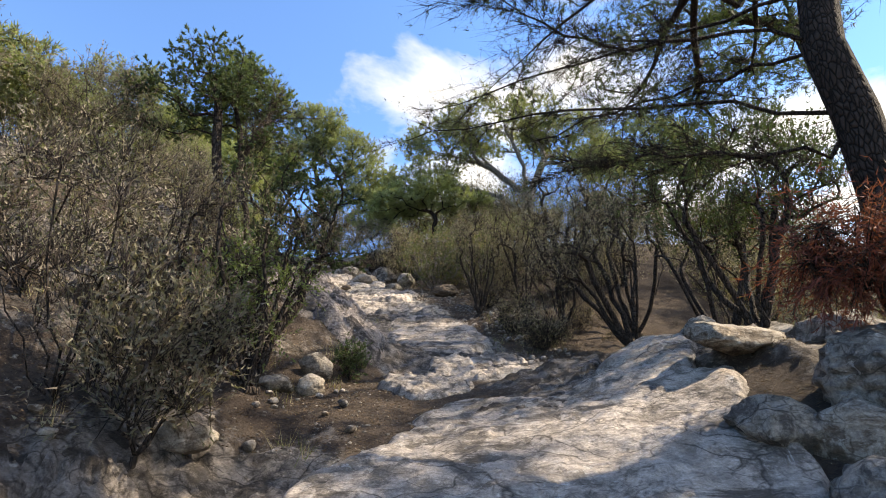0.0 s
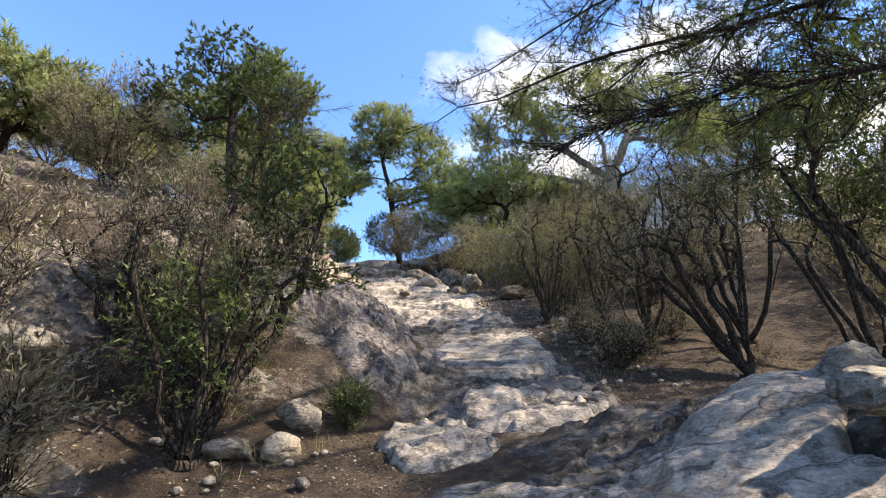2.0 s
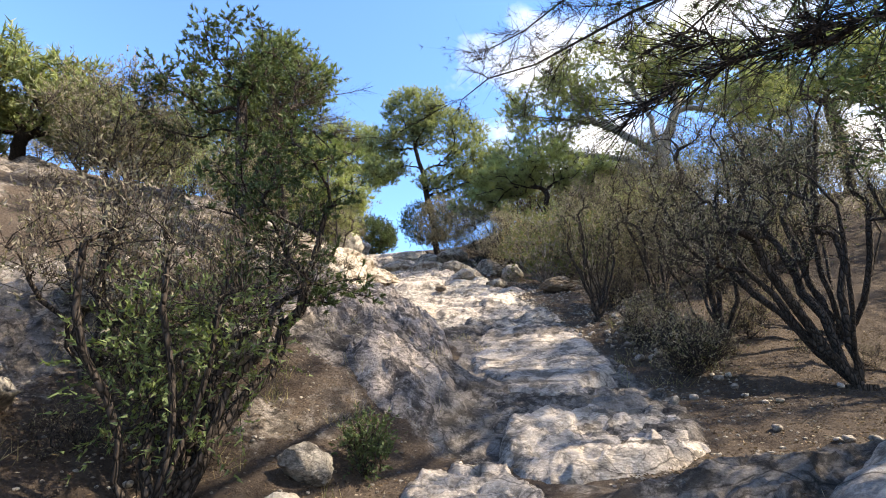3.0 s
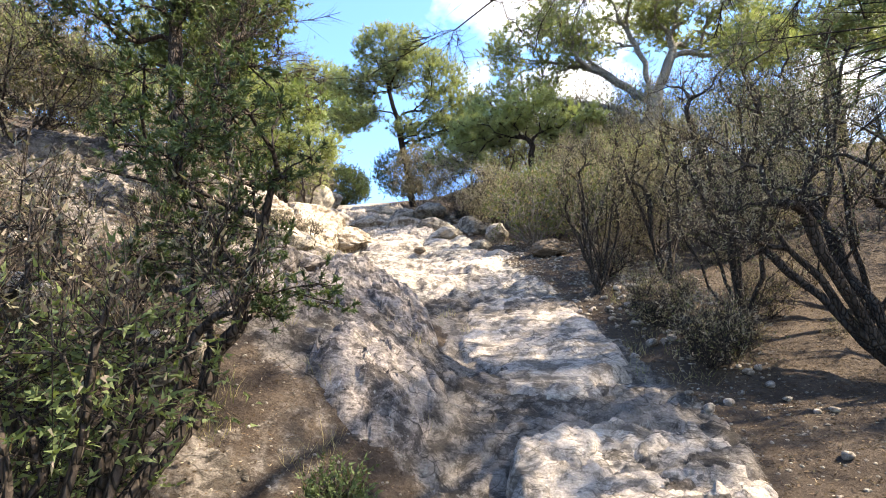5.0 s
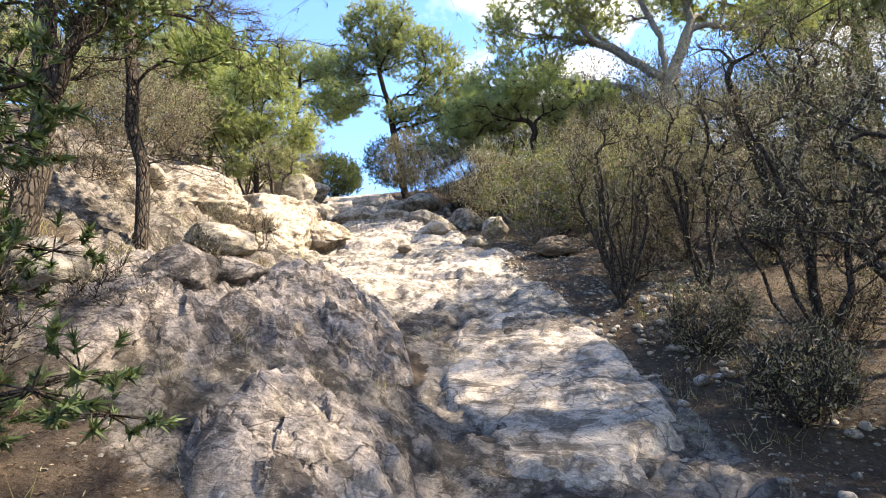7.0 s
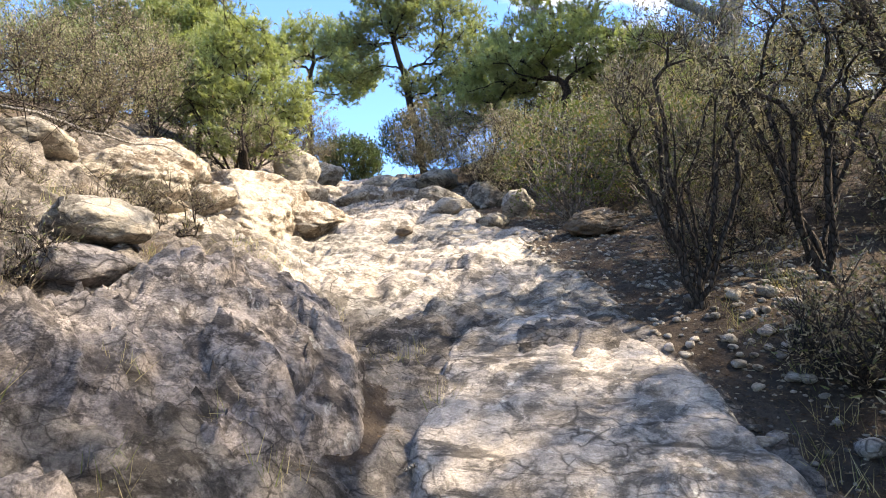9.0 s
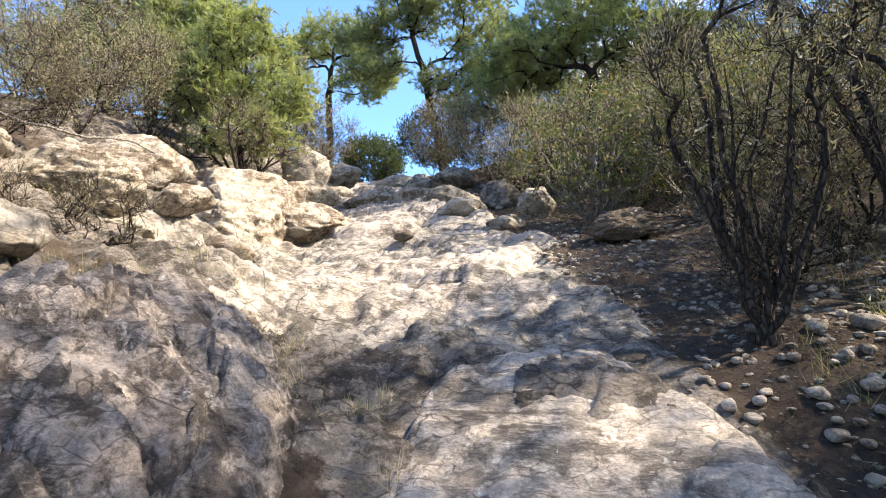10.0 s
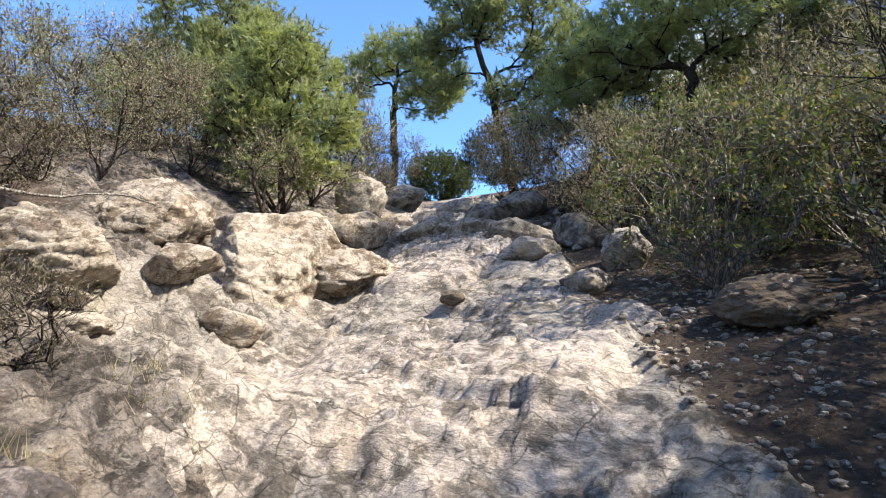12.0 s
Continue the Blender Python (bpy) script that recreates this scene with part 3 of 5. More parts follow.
boulder("brown boulder beside the trail", -7.7, 18.6, 0.7, 0.6, 0.7, 30, 58, grey_rock, 0.52, 4)
boulder("pale boulder near the crest", -9.9, 23.8, 0.8, 0.7, 0.6, 30, 59, tan_rock, 0.52, 4)
boulder("dark angular boulder under the mastic shrub", 0.03, 13.15, 0.36, 0.26, 0.17, 8, 61, brown_rock, 0.22, 5, 8)
boulder("small brown stone in the trail", -2.62, 13.58, 0.13, 0.09, 0.09, 20, 63, brown_rock, 0.42, 4)
boulder("grey rock at the trail's edge", -1.75, 16.2, 0.5, 0.4, 0.36, 20, 65, grey_rock, 0.52, 4)
boulder("grey rock at the trail's edge", -3.6, 18.9, 0.6, 0.5, 0.36, 60, 66, grey_rock, 0.52, 4)
boulder("grey rock at the trail's edge", -1.05, 14.9, 0.36, 0.3, 0.26, 60, 67, grey_rock, 0.52, 4)
boulder("square grey block on the bank", -2.75, 8.0, 0.26, 0.2, 0.2, 25, 69, mound_rock, 0.47, 4)
boulder("pale boulder on the bank", -2.42, 6.15, 0.3, 0.26, 0.2, 10, 70, grey_rock, 0.52, 4)
boulder("pale rounded boulder on the bank", -3.1, 7.15, 0.32, 0.28, 0.2, 70, 72, grey_rock, 0.52, 4)
boulder("grey boulder on the bank", -3.35, 5.6, 0.34, 0.28, 0.2, 30, 74, grey_rock, 0.52, 4)
boulder("grey boulder on the bank", -2.95, 4.3, 0.3, 0.26, 0.18, 80, 75, grey_rock, 0.52, 4)
boulder("grey boulder on the bank", -3.4, 9.3, 0.36, 0.3, 0.2, 30, 76, grey_rock, 0.52, 4)
boulder("orange-tan stone on brown earth", -1.55, 3.25, 0.15, 0.11, 0.1, 30, 78, tan_rock, 0.52, 4)


# ---- plants ----
class Wood:
    """A branching skeleton: nodes with parents; every new branch starts from the node that reaches its target best."""

    def __init__(self, rng):
        self.rng, self.p, self.up, self.run, self.paths = rng, [], [], [], []
        self.weight = []

    def path(self, points, start=None):
        """Adds nodes along points; start: the index of the node that it leaves."""
        own = []
        for q in points:
            parent = own[-1] if own else start
            self.p.append(np.asarray(q, float))
            self.up.append(-1 if parent is None else parent)
            self.run.append(0.0 if parent is None else self.run[parent] + float(np.linalg.norm(self.p[-1] - self.p[parent])))
            self.weight.append(0.0)
            own.append(len(self.p) - 1)
        self.paths.append(([start] if start is not None else []) + own)
        return own

    def reach(self, target, pull=0.35, rise=0.15, wiggle=0.06, above=0.8, first=0):
        pts = np.array(self.p)
        gap = np.linalg.norm(pts - target, axis=1)
        cost = gap + pull * np.array(self.run) + above * np.maximum(pts[:, 2] - target[2], 0)
        cost[:first] += 9
        i = int(np.argmin(cost))
        a, length = pts[i], gap[i]
        back = pts[i] - pts[self.up[i]] if self.up[i] >= 0 else np.array((0, 0, 1.0))
        back = back / (np.linalg.norm(back) + 1e-6)
        bend = a + 0.45 * length * (0.55 * back + 0.45 * (target - a) / (length + 1e-6)) + np.array((0, 0, rise * length))
        k = max(2, min(7, int(length / 0.25) + 1))
        out = []
        for s in np.arange(1, k + 1) / k:
            q = (1 - s) ** 2 * a + 2 * s * (1 - s) * bend + s * s * target
            out.append(q + self.rng.normal(size=3) * wiggle * length * 0.5 * (1 - s) * s * 2)
        own = self.path(out, i)
        self.weight[own[-1]] += 1.0
        return own

    def tubes(self, tip, power=0.45, base=None):
        weight = np.array(self.weight)
        for i in range(len(self.p) - 1, -1, -1):
            if self.up[i] >= 0:
                weight[self.up[i]] += weight[i]
        if base:
            power = math.log(base / tip) / math.log(max(weight[0], 2.0))
        r = tip * np.maximum(weight, 0.6) ** power
        P = np.array(self.p)
        V, F, count = [], [], 0
        for path in self.paths:
            pts, rad = P[path], r[path].copy()
            if len(path) > 1:
                rad[0] = min(rad[0], rad[1] * 1.25)
            v, f = tube(pts, rad, 9 if rad.max() > 0.06 else 6 if rad.max() > 0.02 else 4)
            V.append(v)
            F.append(f + count)
            count += len(v)
        return np.concatenate(V), np.concatenate(F)


def tube(pts, rad, sides):
    pts = np.asarray(pts, float)
    t = np.gradient(pts, axis=0)
    t /= np.linalg.norm(t, axis=1)[:, None] + 1e-9
    ref = np.array((0.31, 0.95, 0.05)) if abs(t[0, 2]) > 0.6 else np.array((0.05, 0.1, 1.0))
    u = np.cross(t, ref)
    u /= np.linalg.norm(u, axis=1)[:, None] + 1e-9
    w = np.cross(t, u)
    ang = np.arange(sides) * 2 * math.pi / sides
    ring = np.cos(ang)[None, :, None] * u[:, None, :] + np.sin(ang)[None, :, None] * w[:, None, :]
    v = (pts[:, None, :] + ring * np.asarray(rad)[:, None, None]).reshape(-1, 3)
    k = np.arange((len(pts) - 1) * sides)
    a, b = k, (k // sides) * sides + (k % sides + 1) % sides
    return v, np.stack([a, b, b + sides, a + sides], 1)


def twigs(start, mid, end, r):
    """Many thin tapered twigs at once: three sides and a point, bent by moving the point."""
    n = len(start)
    d = end - start
    d = d / (np.linalg.norm(d, axis=1)[:, None] + 1e-9)
    u = np.cross(d, np.array((0.3, 0.5, 0.8)))
    u /= np.linalg.norm(u, axis=1)[:, None] + 1e-9
    w = np.cross(d, u)
    V = np.zeros((n, 4, 3))
    r = np.broadcast_to(np.asarray(r, float), (n,))[:, None]
    for k, ang in enumerate((0.0, 2.094, 4.189)):
        V[:, k] = start + (math.cos(ang) * u + math.sin(ang) * w) * r
    V[:, 3] = end
    base = np.arange(n)[:, None] * 4
    return V.reshape(-1, 3), np.zeros((0, 4), int), np.concatenate([base + np.array(q) for q in ((0, 1, 3), (1, 2, 3), (2, 0, 3))])


def blades(rng, at, way, length, width, kite=False):
    """Leaves or needles: one thin triangle (or a kite) each."""
    n = len(at)
    way = way / (np.linalg.norm(way, axis=1)[:, None] + 1e-9)
    side = np.cross(way, rng.normal(size=(n, 3)))
    side /= np.linalg.norm(side, axis=1)[:, None] + 1e-9
    L = (length * rng.uniform(0.6, 1.25, n))[:, None]
    W = (width * rng.uniform(0.7, 1.3, n))[:, None]
    if kite:
        V = np.stack([at, at + way * L * 0.5 + side * W * 0.5, at + way * L, at + way * L * 0.5 - side * W * 0.5], 1)
        return V.reshape(-1, 3), np.arange(n * 4).reshape(-1, 4)
    V = np.stack([at - side * W * 0.5, at + side * W * 0.5, at + way * L], 1)
    return V.reshape(-1, 3), np.arange(n * 3).reshape(-1, 3)


def ball(rng, n, squash=(1, 1, 1), hollow=0.0):
    d = rng.normal(size=(n, 3))
    d /= np.linalg.norm(d, axis=1)[:, None]
    return d * (hollow + (1 - hollow) * rng.uniform(0, 1, n) ** (1 / 3))[:, None] * np.array(squash)


def clumps_in(rng, pads):
    """Centres of leaf clumps, spread through flattened pads: (centre, radii, number)."""
    out = []
    for centre, radii, n in pads:
        q = ball(rng, n, radii, 0.25)
        out.append(np.asarray(centre) + q)
    return np.concatenate(out)


class Foliage:
    def __init__(self, rng):
        self.rng = rng
        self.tv, self.tq, self.tt, self.nt = [], [], [], 0
        self.lv, self.lf, self.nl = [], [], 0

    def sticks(self, a, m, b, r):
        v, q, t = twigs(a, m, b, r)
        self.tv.append(v), self.tq.append(q + self.nt), self.tt.append(t + self.nt)
        self.nt += len(v)

    def leaves(self, at, way, length, width, kite=False):
        v, f = blades(self.rng, at, way, length, width, kite)
        self.lv.append(v), self.lf.append(f + self.nl)
        self.nl += len(v)

    def tufts(self, centres, radius, each, needles, length, width, lift=0.5, stick=0.004, squash=0.7):
        """Pine: shoots round each clump's centre, with a brush of needles at each shoot's end."""
        rng = self.rng
        c = np.repeat(centres, each, 0)
        off = ball(rng, len(c), (radius, radius, radius * squash), 0.3)
        off[:, 2] += np.abs(off[:, 2]) * 0.3
        end = c + off
        mid = c + off * 0.55 + rng.normal(size=c.shape) * radius * 0.07
        self.sticks(c, mid, end, stick)
        way = off / (np.linalg.norm(off, axis=1)[:, None] + 1e-9) + np.array((0, 0, lift))
        at = np.repeat(end, needles, 0)
        w = np.repeat(way, needles, 0)
        at = at - w * rng.uniform(0, 0.9, (len(at), 1)) * length
        self.leaves(at, w * 0.55 + ball(rng, len(at)) * 0.95, length, width)

    def sprays(self, centres, radius, each, leaves, length, width, long=0.28, upright=0.8, stick=0.0025, kite=False, spread=0.8):
        """Heath and broadleaf: thin upright twigs set with small leaves along them."""
        rng = self.rng
        c = np.repeat(centres, each, 0)
        n = len(c)
        a = c + ball(rng, n, (radius, radius, radius))* 0.8
        way = rng.normal(size=(n, 3)) * 0.5 + np.array((0, 0, upright))
        out = a - c
        way = way + out / (radius + 1e-6) * 0.6
        way /= np.linalg.norm(way, axis=1)[:, None]
        L = (long * rng.uniform(0.5, 1.3, n))[:, None]
        b = a + way * L
        m = a + way * L * 0.5 + rng.normal(size=(n, 3)) * 0.04 * long
        self.sticks(c + (a - c) * 0.3, (c + (a - c) * 0.3) * 0.4 + m * 0.6, b, stick)
        if leaves:
            s = rng.uniform(0.15, 1.0, (n * leaves, 1))
            A, W, LL = np.repeat(a, leaves, 0), np.repeat(way, leaves, 0), np.repeat(L, leaves, 0)
            self.leaves(A + W * LL * s, W * 0.7 + ball(rng, n * leaves) * spread, length, width, kite)


def plant(name, label, category, wood, leaf, bark, leaf_mat, x, y, z, tip, base, twig_mat=None, group="", power=0.45):
    """Puts the grown plant into the scene: an Empty at its foot over trunk, twigs and crown."""
    root = new(name)
    root.location = (x, y, z)
    tagged(root, label, category, group)
    v, f = wood.tubes(tip, power, base)
    piece("trunk", mesh_of("trunk", v, f, bark), root)
    if leaf.tv:
        tagged(piece("brushwood", mesh_of("brushwood", np.concatenate(leaf.tv), [np.concatenate(leaf.tq), np.concatenate(leaf.tt)], twig_mat or bark), root), kind="stuff")
    if leaf.lv:
        piece("crown", mesh_of("crown", np.concatenate(leaf.lv), np.concatenate(leaf.lf), leaf_mat, False), root)
    return root


def foot(x, y):
    return float(land(np.array([x]), np.array([y]))[0])


def bent(points, n, rng, wiggle):
    """A smooth line through the points."""
    P = np.asarray(points, float)
    s = np.linspace(0, len(P) - 1, n)
    k = np.arange(len(P))
    q = np.stack([np.interp(s, k, P[:, i]) for i in range(3)], 1)
    q[1:-1] = (q[:-2] + 2 * q[1:-1] + q[2:]) / 4
    q[1:-1] += rng.normal(size=(n - 2, 3)) * wiggle
    return q


def pine(label, x, y, line, pads, seed, base, leaf_mat=None, bark=None, clump=0.36, each=9, needles=26, length=0.13, width=0.007, tip=0.005,
         dead=0, name="pine_tree", rise=0.12, lift=0.5, z=None, extra=(), tufted=True):
    """A pine: line and pads are given from the foot; dead: bare snags on the lower trunk; extra: long limbs."""
    rng = np.random.default_rng(seed)
    z = foot(x, y) - 0.1 if z is None else z
    w, f = Wood(rng), Foliage(rng)
    trunk = w.path(bent(line, 12, rng, 0.03))
    for limb in extra:
        i = int(np.argmin([np.linalg.norm(w.p[k] - np.array(limb[0])) for k in trunk]))
        own = w.path(bent(limb, 12, rng, 0.03)[1:], i)
        w.weight[own[-1]] += 1.0
        reach = 0.5 if limb[0][2] < 4 else 1.0
        for q in own[2:]:
            ahead = w.p[q] - w.p[w.up[q]]
            ahead /= np.linalg.norm(ahead)
            for _ in range(4):
                way = ahead * rng.uniform(0.5, 1.1) + rng.normal(size=3) * (0.6, 0.6, 0.3) + np.array((0, 0, rng.uniform(-0.3, 0.3)))
                L = rng.uniform(0.35, 1.1) * reach
                side = w.path(bent([w.p[q], w.p[q] + way * L * 0.5, w.p[q] + way * L + np.array((0, 0, -0.12 * L))], 5, rng, 0.02)[1:], q)
                w.weight[side[-1]] += 0.25
                ends = np.array([w.p[k] for k in [q] + side])
                u = rng.uniform(0.15, 1, 30) * (len(ends) - 1)
                s = np.stack([np.interp(u, np.arange(len(ends)), ends[:, k]) for k in range(3)], 1)
                e = s + (way * 0.6 + rng.normal(size=s.shape) * 0.55) * rng.uniform(0.12, 0.4, (len(s), 1)) * (0.4 + 0.6 * reach)
                f.sticks(s, (s + e) / 2 + rng.normal(size=s.shape) * 0.015, e, 0.0028)
                if tufted:
                    pick = e[rng.uniform(size=len(e)) < 0.2]
                    at = np.repeat(pick, 12, 0)
                    f.leaves(at, ball(rng, len(at)) + way * 0.5, 0.07, 0.003)
    centres = clumps_in(rng, pads)
    for c in centres[np.argsort(np.linalg.norm(centres - w.p[trunk[-3]], axis=1))]:
        w.reach(c, rise=rise, wiggle=0.12, first=4)
    f.tufts(centres, clump, each, needles, length, width, lift)
    for _ in range(dead):
        k = trunk[int(rng.integers(3, len(trunk) - 2))]
        a = rng.uniform(0, 2 * math.pi)
        L = rng.uniform(0.5, 1.5)
        end = w.p[k] + L * np.array((math.cos(a), math.sin(a), rng.uniform(-0.15, 0.3)))
        own = w.path(bent([w.p[k], (w.p[k] + end) / 2 + rng.normal(size=3) * 0.06, end], 5, rng, 0.02)[1:], k)
        w.weight[own[-1]] += 0.5
        for q in own[1:]:
            s = np.repeat(w.p[q][None], 4, 0)
            e = s + rng.normal(size=(4, 3)) * 0.2
            f.sticks(s, (s + e) / 2 + rng.normal(size=(4, 3)) * 0.02, e, 0.003)
    return plant(name, label, "tree", w, f, bark or pine_bark, leaf_mat or pine_leaf, x, y, z, tip, base)


def shrub(label, x, y, height, spread, seed, leaf_mat, stems=7, clumps=60, each=14, leaves=14, length=0.042, width=0.013, long=0.34, lean=(0, 0),
          bark=None, twig_mat=None, name="heath_shrub", kite=False, bare=0.18, base=0.02, squash=1.0, z=None, radius=0.16, upright=0.8, tip=0.0034, stick=0.0034, spread_leaf=0.8):
    """A bush of many stems from one foot, bare below, with a haze of fine twigs above."""
    rng = np.random.default_rng(seed)
    z = foot(x, y) - 0.04 if z is None else z
    w, f = Wood(rng), Foliage(rng)
    w.path([(0, 0, 0), (0, 0, 0.06)])
    lx, ly = lean
    for k in range(stems):
        a = 2 * math.pi * (k + rng.uniform(-0.3, 0.3)) / stems
        d = rng.uniform(0.35, 0.8) * spread
        h = height * rng.uniform(0.45, 0.75)
        end = np.array((d * math.cos(a) + lx * 0.6, d * math.sin(a) * squash + ly * 0.6, h))
        m = np.array((0.45 * end[0] + rng.normal() * 0.06, 0.45 * end[1] + rng.normal() * 0.06, h * 0.42))
        w.path(bent([(0, 0, 0.05), m, end], 7, rng, 0.025)[1:], 1)
        w.weight[-1] += 1
    t = ball(rng, clumps, (spread, spread * squash, height * (1 - bare) * 0.5), 0.35)
    t += np.array((lx, ly, height * (bare + (1 - bare) * 0.5)))
    for c in t[np.argsort(np.linalg.norm(t, axis=1))]:
        w.reach(c, pull=0.25, rise=0.1, wiggle=0.14, first=2)
    f.sprays(t, radius, round(each * 0.8), max(3, round(leaves * 0.7)), length, width, long, upright, stick, kite, spread_leaf)
    return plant(name, label, "shrub", w, f, bark or twig_bark, leaf_mat, x, y, z, tip, base, twig_mat)


# the great pine at the start: its trunk beside the boulders, limbs out over the trail
# the crown's forward pads, mostly unseen, are added to shade the trail
pine("tall dark pine with bare lower limbs over the trail", 3.02, 3.2,
     [(0, -0.1, -0.2), (0.0, -0.04, 0.8), (0.04, -0.04, 2.4), (0.1, -0.05, 3.6), (0.05, 0.1, 5.5), (-0.2, 0.3, 7.5)],
     [((1.6, 3.0, 6.6), (1.9, 2.2, 0.8), 40), ((-0.2, 1.2, 7.6), (2.2, 2.0, 0.9), 40), ((2.6, 0.6, 6.4), (1.6, 1.6, 0.8), 8), ((-1.4, 2.6, 7.2), (1.4, 1.6, 0.5), 16), ((2.3, 4.6, 6.3), (1.6, 1.4, 0.7), 34), ((1.7, 5.6, 7.2), (2.0, 2.4, 0.7), 60), ((2.3, 6.0, 6.0), (1.5, 1.9, 0.6), 60), ((-0.2, 3.4, 7.4), (1.6, 1.6, 0.5), 24), ((-0.2, 6.3, 7.3), (1.5, 1.9, 0.5), 14)],
     301, 0.15, dark_leaf, clump=0.42, each=10, needles=22, length=0.12, width=0.011, tip=0.004, dead=5,
     extra=([(-0.1, -0.05, 3.0), (-0.75, 0.2, 3.0), (-1.5, 0.4, 3.0), (-2.0, 0.5, 3.25), (-2.5, 0.55, 3.75)],
            [(-0.12, -0.05, 3.2), (-0.7, 0.9, 3.6), (-1.7, 2.2, 4.2), (-3.2, 3.6, 4.6)],
            [(0.0, -0.05, 3.6), (-0.6, 0.2, 3.9), (-1.5, 0.4, 4.0), (-2.6, 0.45, 3.7)],
            [(0.0, 0.0, 2.6), (-0.4, 0.5, 2.9), (-1.0, 1.3, 3.1), (-1.9, 2.2, 3.2)],
            [(-0.05, -0.05, 2.1), (-0.9, 1.0, 2.9), (-2.0, 2.4, 3.7), (-3.6, 4.0, 4.3)],
            [(0.0, -0.05, 1.75), (-0.9, 0.35, 1.95), (-1.9, 0.5, 1.9)],
            [(0.1, 0.1, 4.9), (-0.3, 2.4, 6.2), (-1.2, 4.8, 7.0), (-2.6, 7.2, 6.9)],
            [(0.1, 0.1, 5.1), (0.5, 2.6, 5.9), (0.8, 5.2, 6.2), (0.6, 7.6, 6.0)],
            [(0.0, -0.05, 3.4), (0.9, 0.3, 3.9), (2.2, 0.6, 4.8)]))
# unseen pine, added at the right so that its high crown shades the trail
pine("unseen very tall pine added to shade the trail", 8.7, 8.5, [(0, 0, -0.3), (0.1, 0.1, 3.0), (0.0, 0.4, 6.0), (-0.1, 1.2, 8.6), (0.0, 1.8, 9.6)],
     [((-1.0, 1.6, 9.9), (3.6, 2.4, 0.8), 105), ((-3.3, 1.7, 9.4), (1.4, 1.9, 0.5), 20)],
     307, 0.24, dark_leaf, clump=0.55, each=8, needles=10, length=0.16, width=0.022)
# pines up the slope
pine("umbrella pine with a forked trunk and wide crown", 3.3, 19.4, [(-0.1, 0, -0.6), (0.0, 0, 0.6), (0.12, 0, 1.5), (0.27, 0, 2.3), (0.7, 0, 3.2), (1.1, 0.1, 4.2)],
     [((-0.6, 0, 5.7), (2.9, 2.6, 0.7), 170), ((-3.2, 0, 4.6), (2.0, 2.0, 0.8), 110), ((2.3, 0, 5.2), (1.9, 2.0, 0.7), 100), ((-4.3, 0.2, 3.0), (1.5, 1.3, 0.5), 52), ((3.3, 0, 3.9), (1.2, 1.4, 0.5), 40)],
     311, 0.26, pine_leaf, pale_bark, clump=0.44, each=12, needles=11, length=0.15, width=0.032, tip=0.009,
     extra=([(0.27, 0, 2.3), (-0.6, 0.1, 3.2), (-1.6, 0.0, 3.9), (-2.8, 0.1, 4.3)], [(0.1, 0, 1.6), (-1.0, 0.2, 2.5), (-2.2, 0.1, 2.7), (-3.6, 0.2, 2.9)], [(0.27, 0, 2.3), (0.2, -0.3, 3.5), (-0.3, -0.4, 4.6), (-0.6, -0.3, 5.4)]), tufted=False)
pine("slender pine leaning over the trail's crest", -5.7, 24.0, [(0, 0, 0), (-0.3, -0.1, 1.8), (-0.6, -0.2, 3.8), (-1.1, -0.4, 5.6), (-1.3, -0.5, 7.4)],
     [((-1.0, -0.5, 7.5), (1.6, 1.4, 0.9), 110), ((0.5, 0, 6.3), (1.9, 1.5, 0.8), 100), ((-2.4, -0.8, 5.8), (1.4, 1.2, 0.6), 60), ((1.8, 0.3, 4.9), (1.6, 1.3, 0.8), 80), ((-2.7, -0.8, 4.3), (1.4, 1.1, 0.4), 34), ((0.6, 0.2, 3.7), (1.9, 1.5, 0.6), 60), ((2.6, 0.0, 3.2), (1.4, 1.2, 0.6), 50)],
     317, 0.15, pine_leaf, clump=0.46, each=12, needles=11, length=0.173, width=0.0363)
pine("round-crowned pine with a straight dark trunk", -12.9, 27.6, [(0, 0, 0), (0.1, 0, 1.8), (-0.05, 0, 3.6), (0.2, 0, 5.2), (0.3, 0, 6.8)],
     [((0.4, 0, 6.9), (1.9, 1.8, 0.9), 116), ((-1.7, -0.7, 5.9), (1.4, 1.3, 0.8), 69), ((2.2, 0.8, 5.2), (1.2, 1.2, 0.9), 65), ((1.4, 0.3, 4.2), (1.5, 1.3, 0.6), 46)],
     323, 0.16, bright_leaf, clump=0.48, each=12, needles=11, length=0.185, width=0.0363)
pine("young bright-green pine behind the shrubs", -0.35, 18.5, [(0, 0, 0), (0.05, 0, 0.9), (0.0, 0, 1.7), (0.05, 0, 2.4)],
     [((-0.3, 0, 3.5), (1.5, 1.2, 0.5), 77), ((-1.3, -0.1, 2.9), (1.3, 1.1, 0.4), 68), ((1.2, 0, 2.9), (1.1, 1.0, 0.4), 62), ((-2.3, 0.1, 2.3), (0.9, 0.8, 0.4), 40)],
     331, 0.09, bright_leaf, clump=0.35, each=12, needles=13, length=0.126, width=0.0231)
pine("airy light-green pine beyond the great boulder", -6.9, 15.2, [(0, 0, 0), (0.05, 0, 0.9), (0.0, 0, 1.8), (0.1, 0, 2.8)],
     [((0.1, 0, 3.3), (0.9, 0.9, 0.6), 70), ((-0.6, -0.2, 2.3), (0.8, 0.8, 0.5), 50), ((0.8, 0.1, 2.1), (0.8, 0.7, 0.5), 46), ((0.2, 0, 1.3), (0.9, 0.8, 0.4), 36)],
     337, 0.06, bright_leaf, clump=0.30, each=11, needles=12, length=0.12, width=0.022)
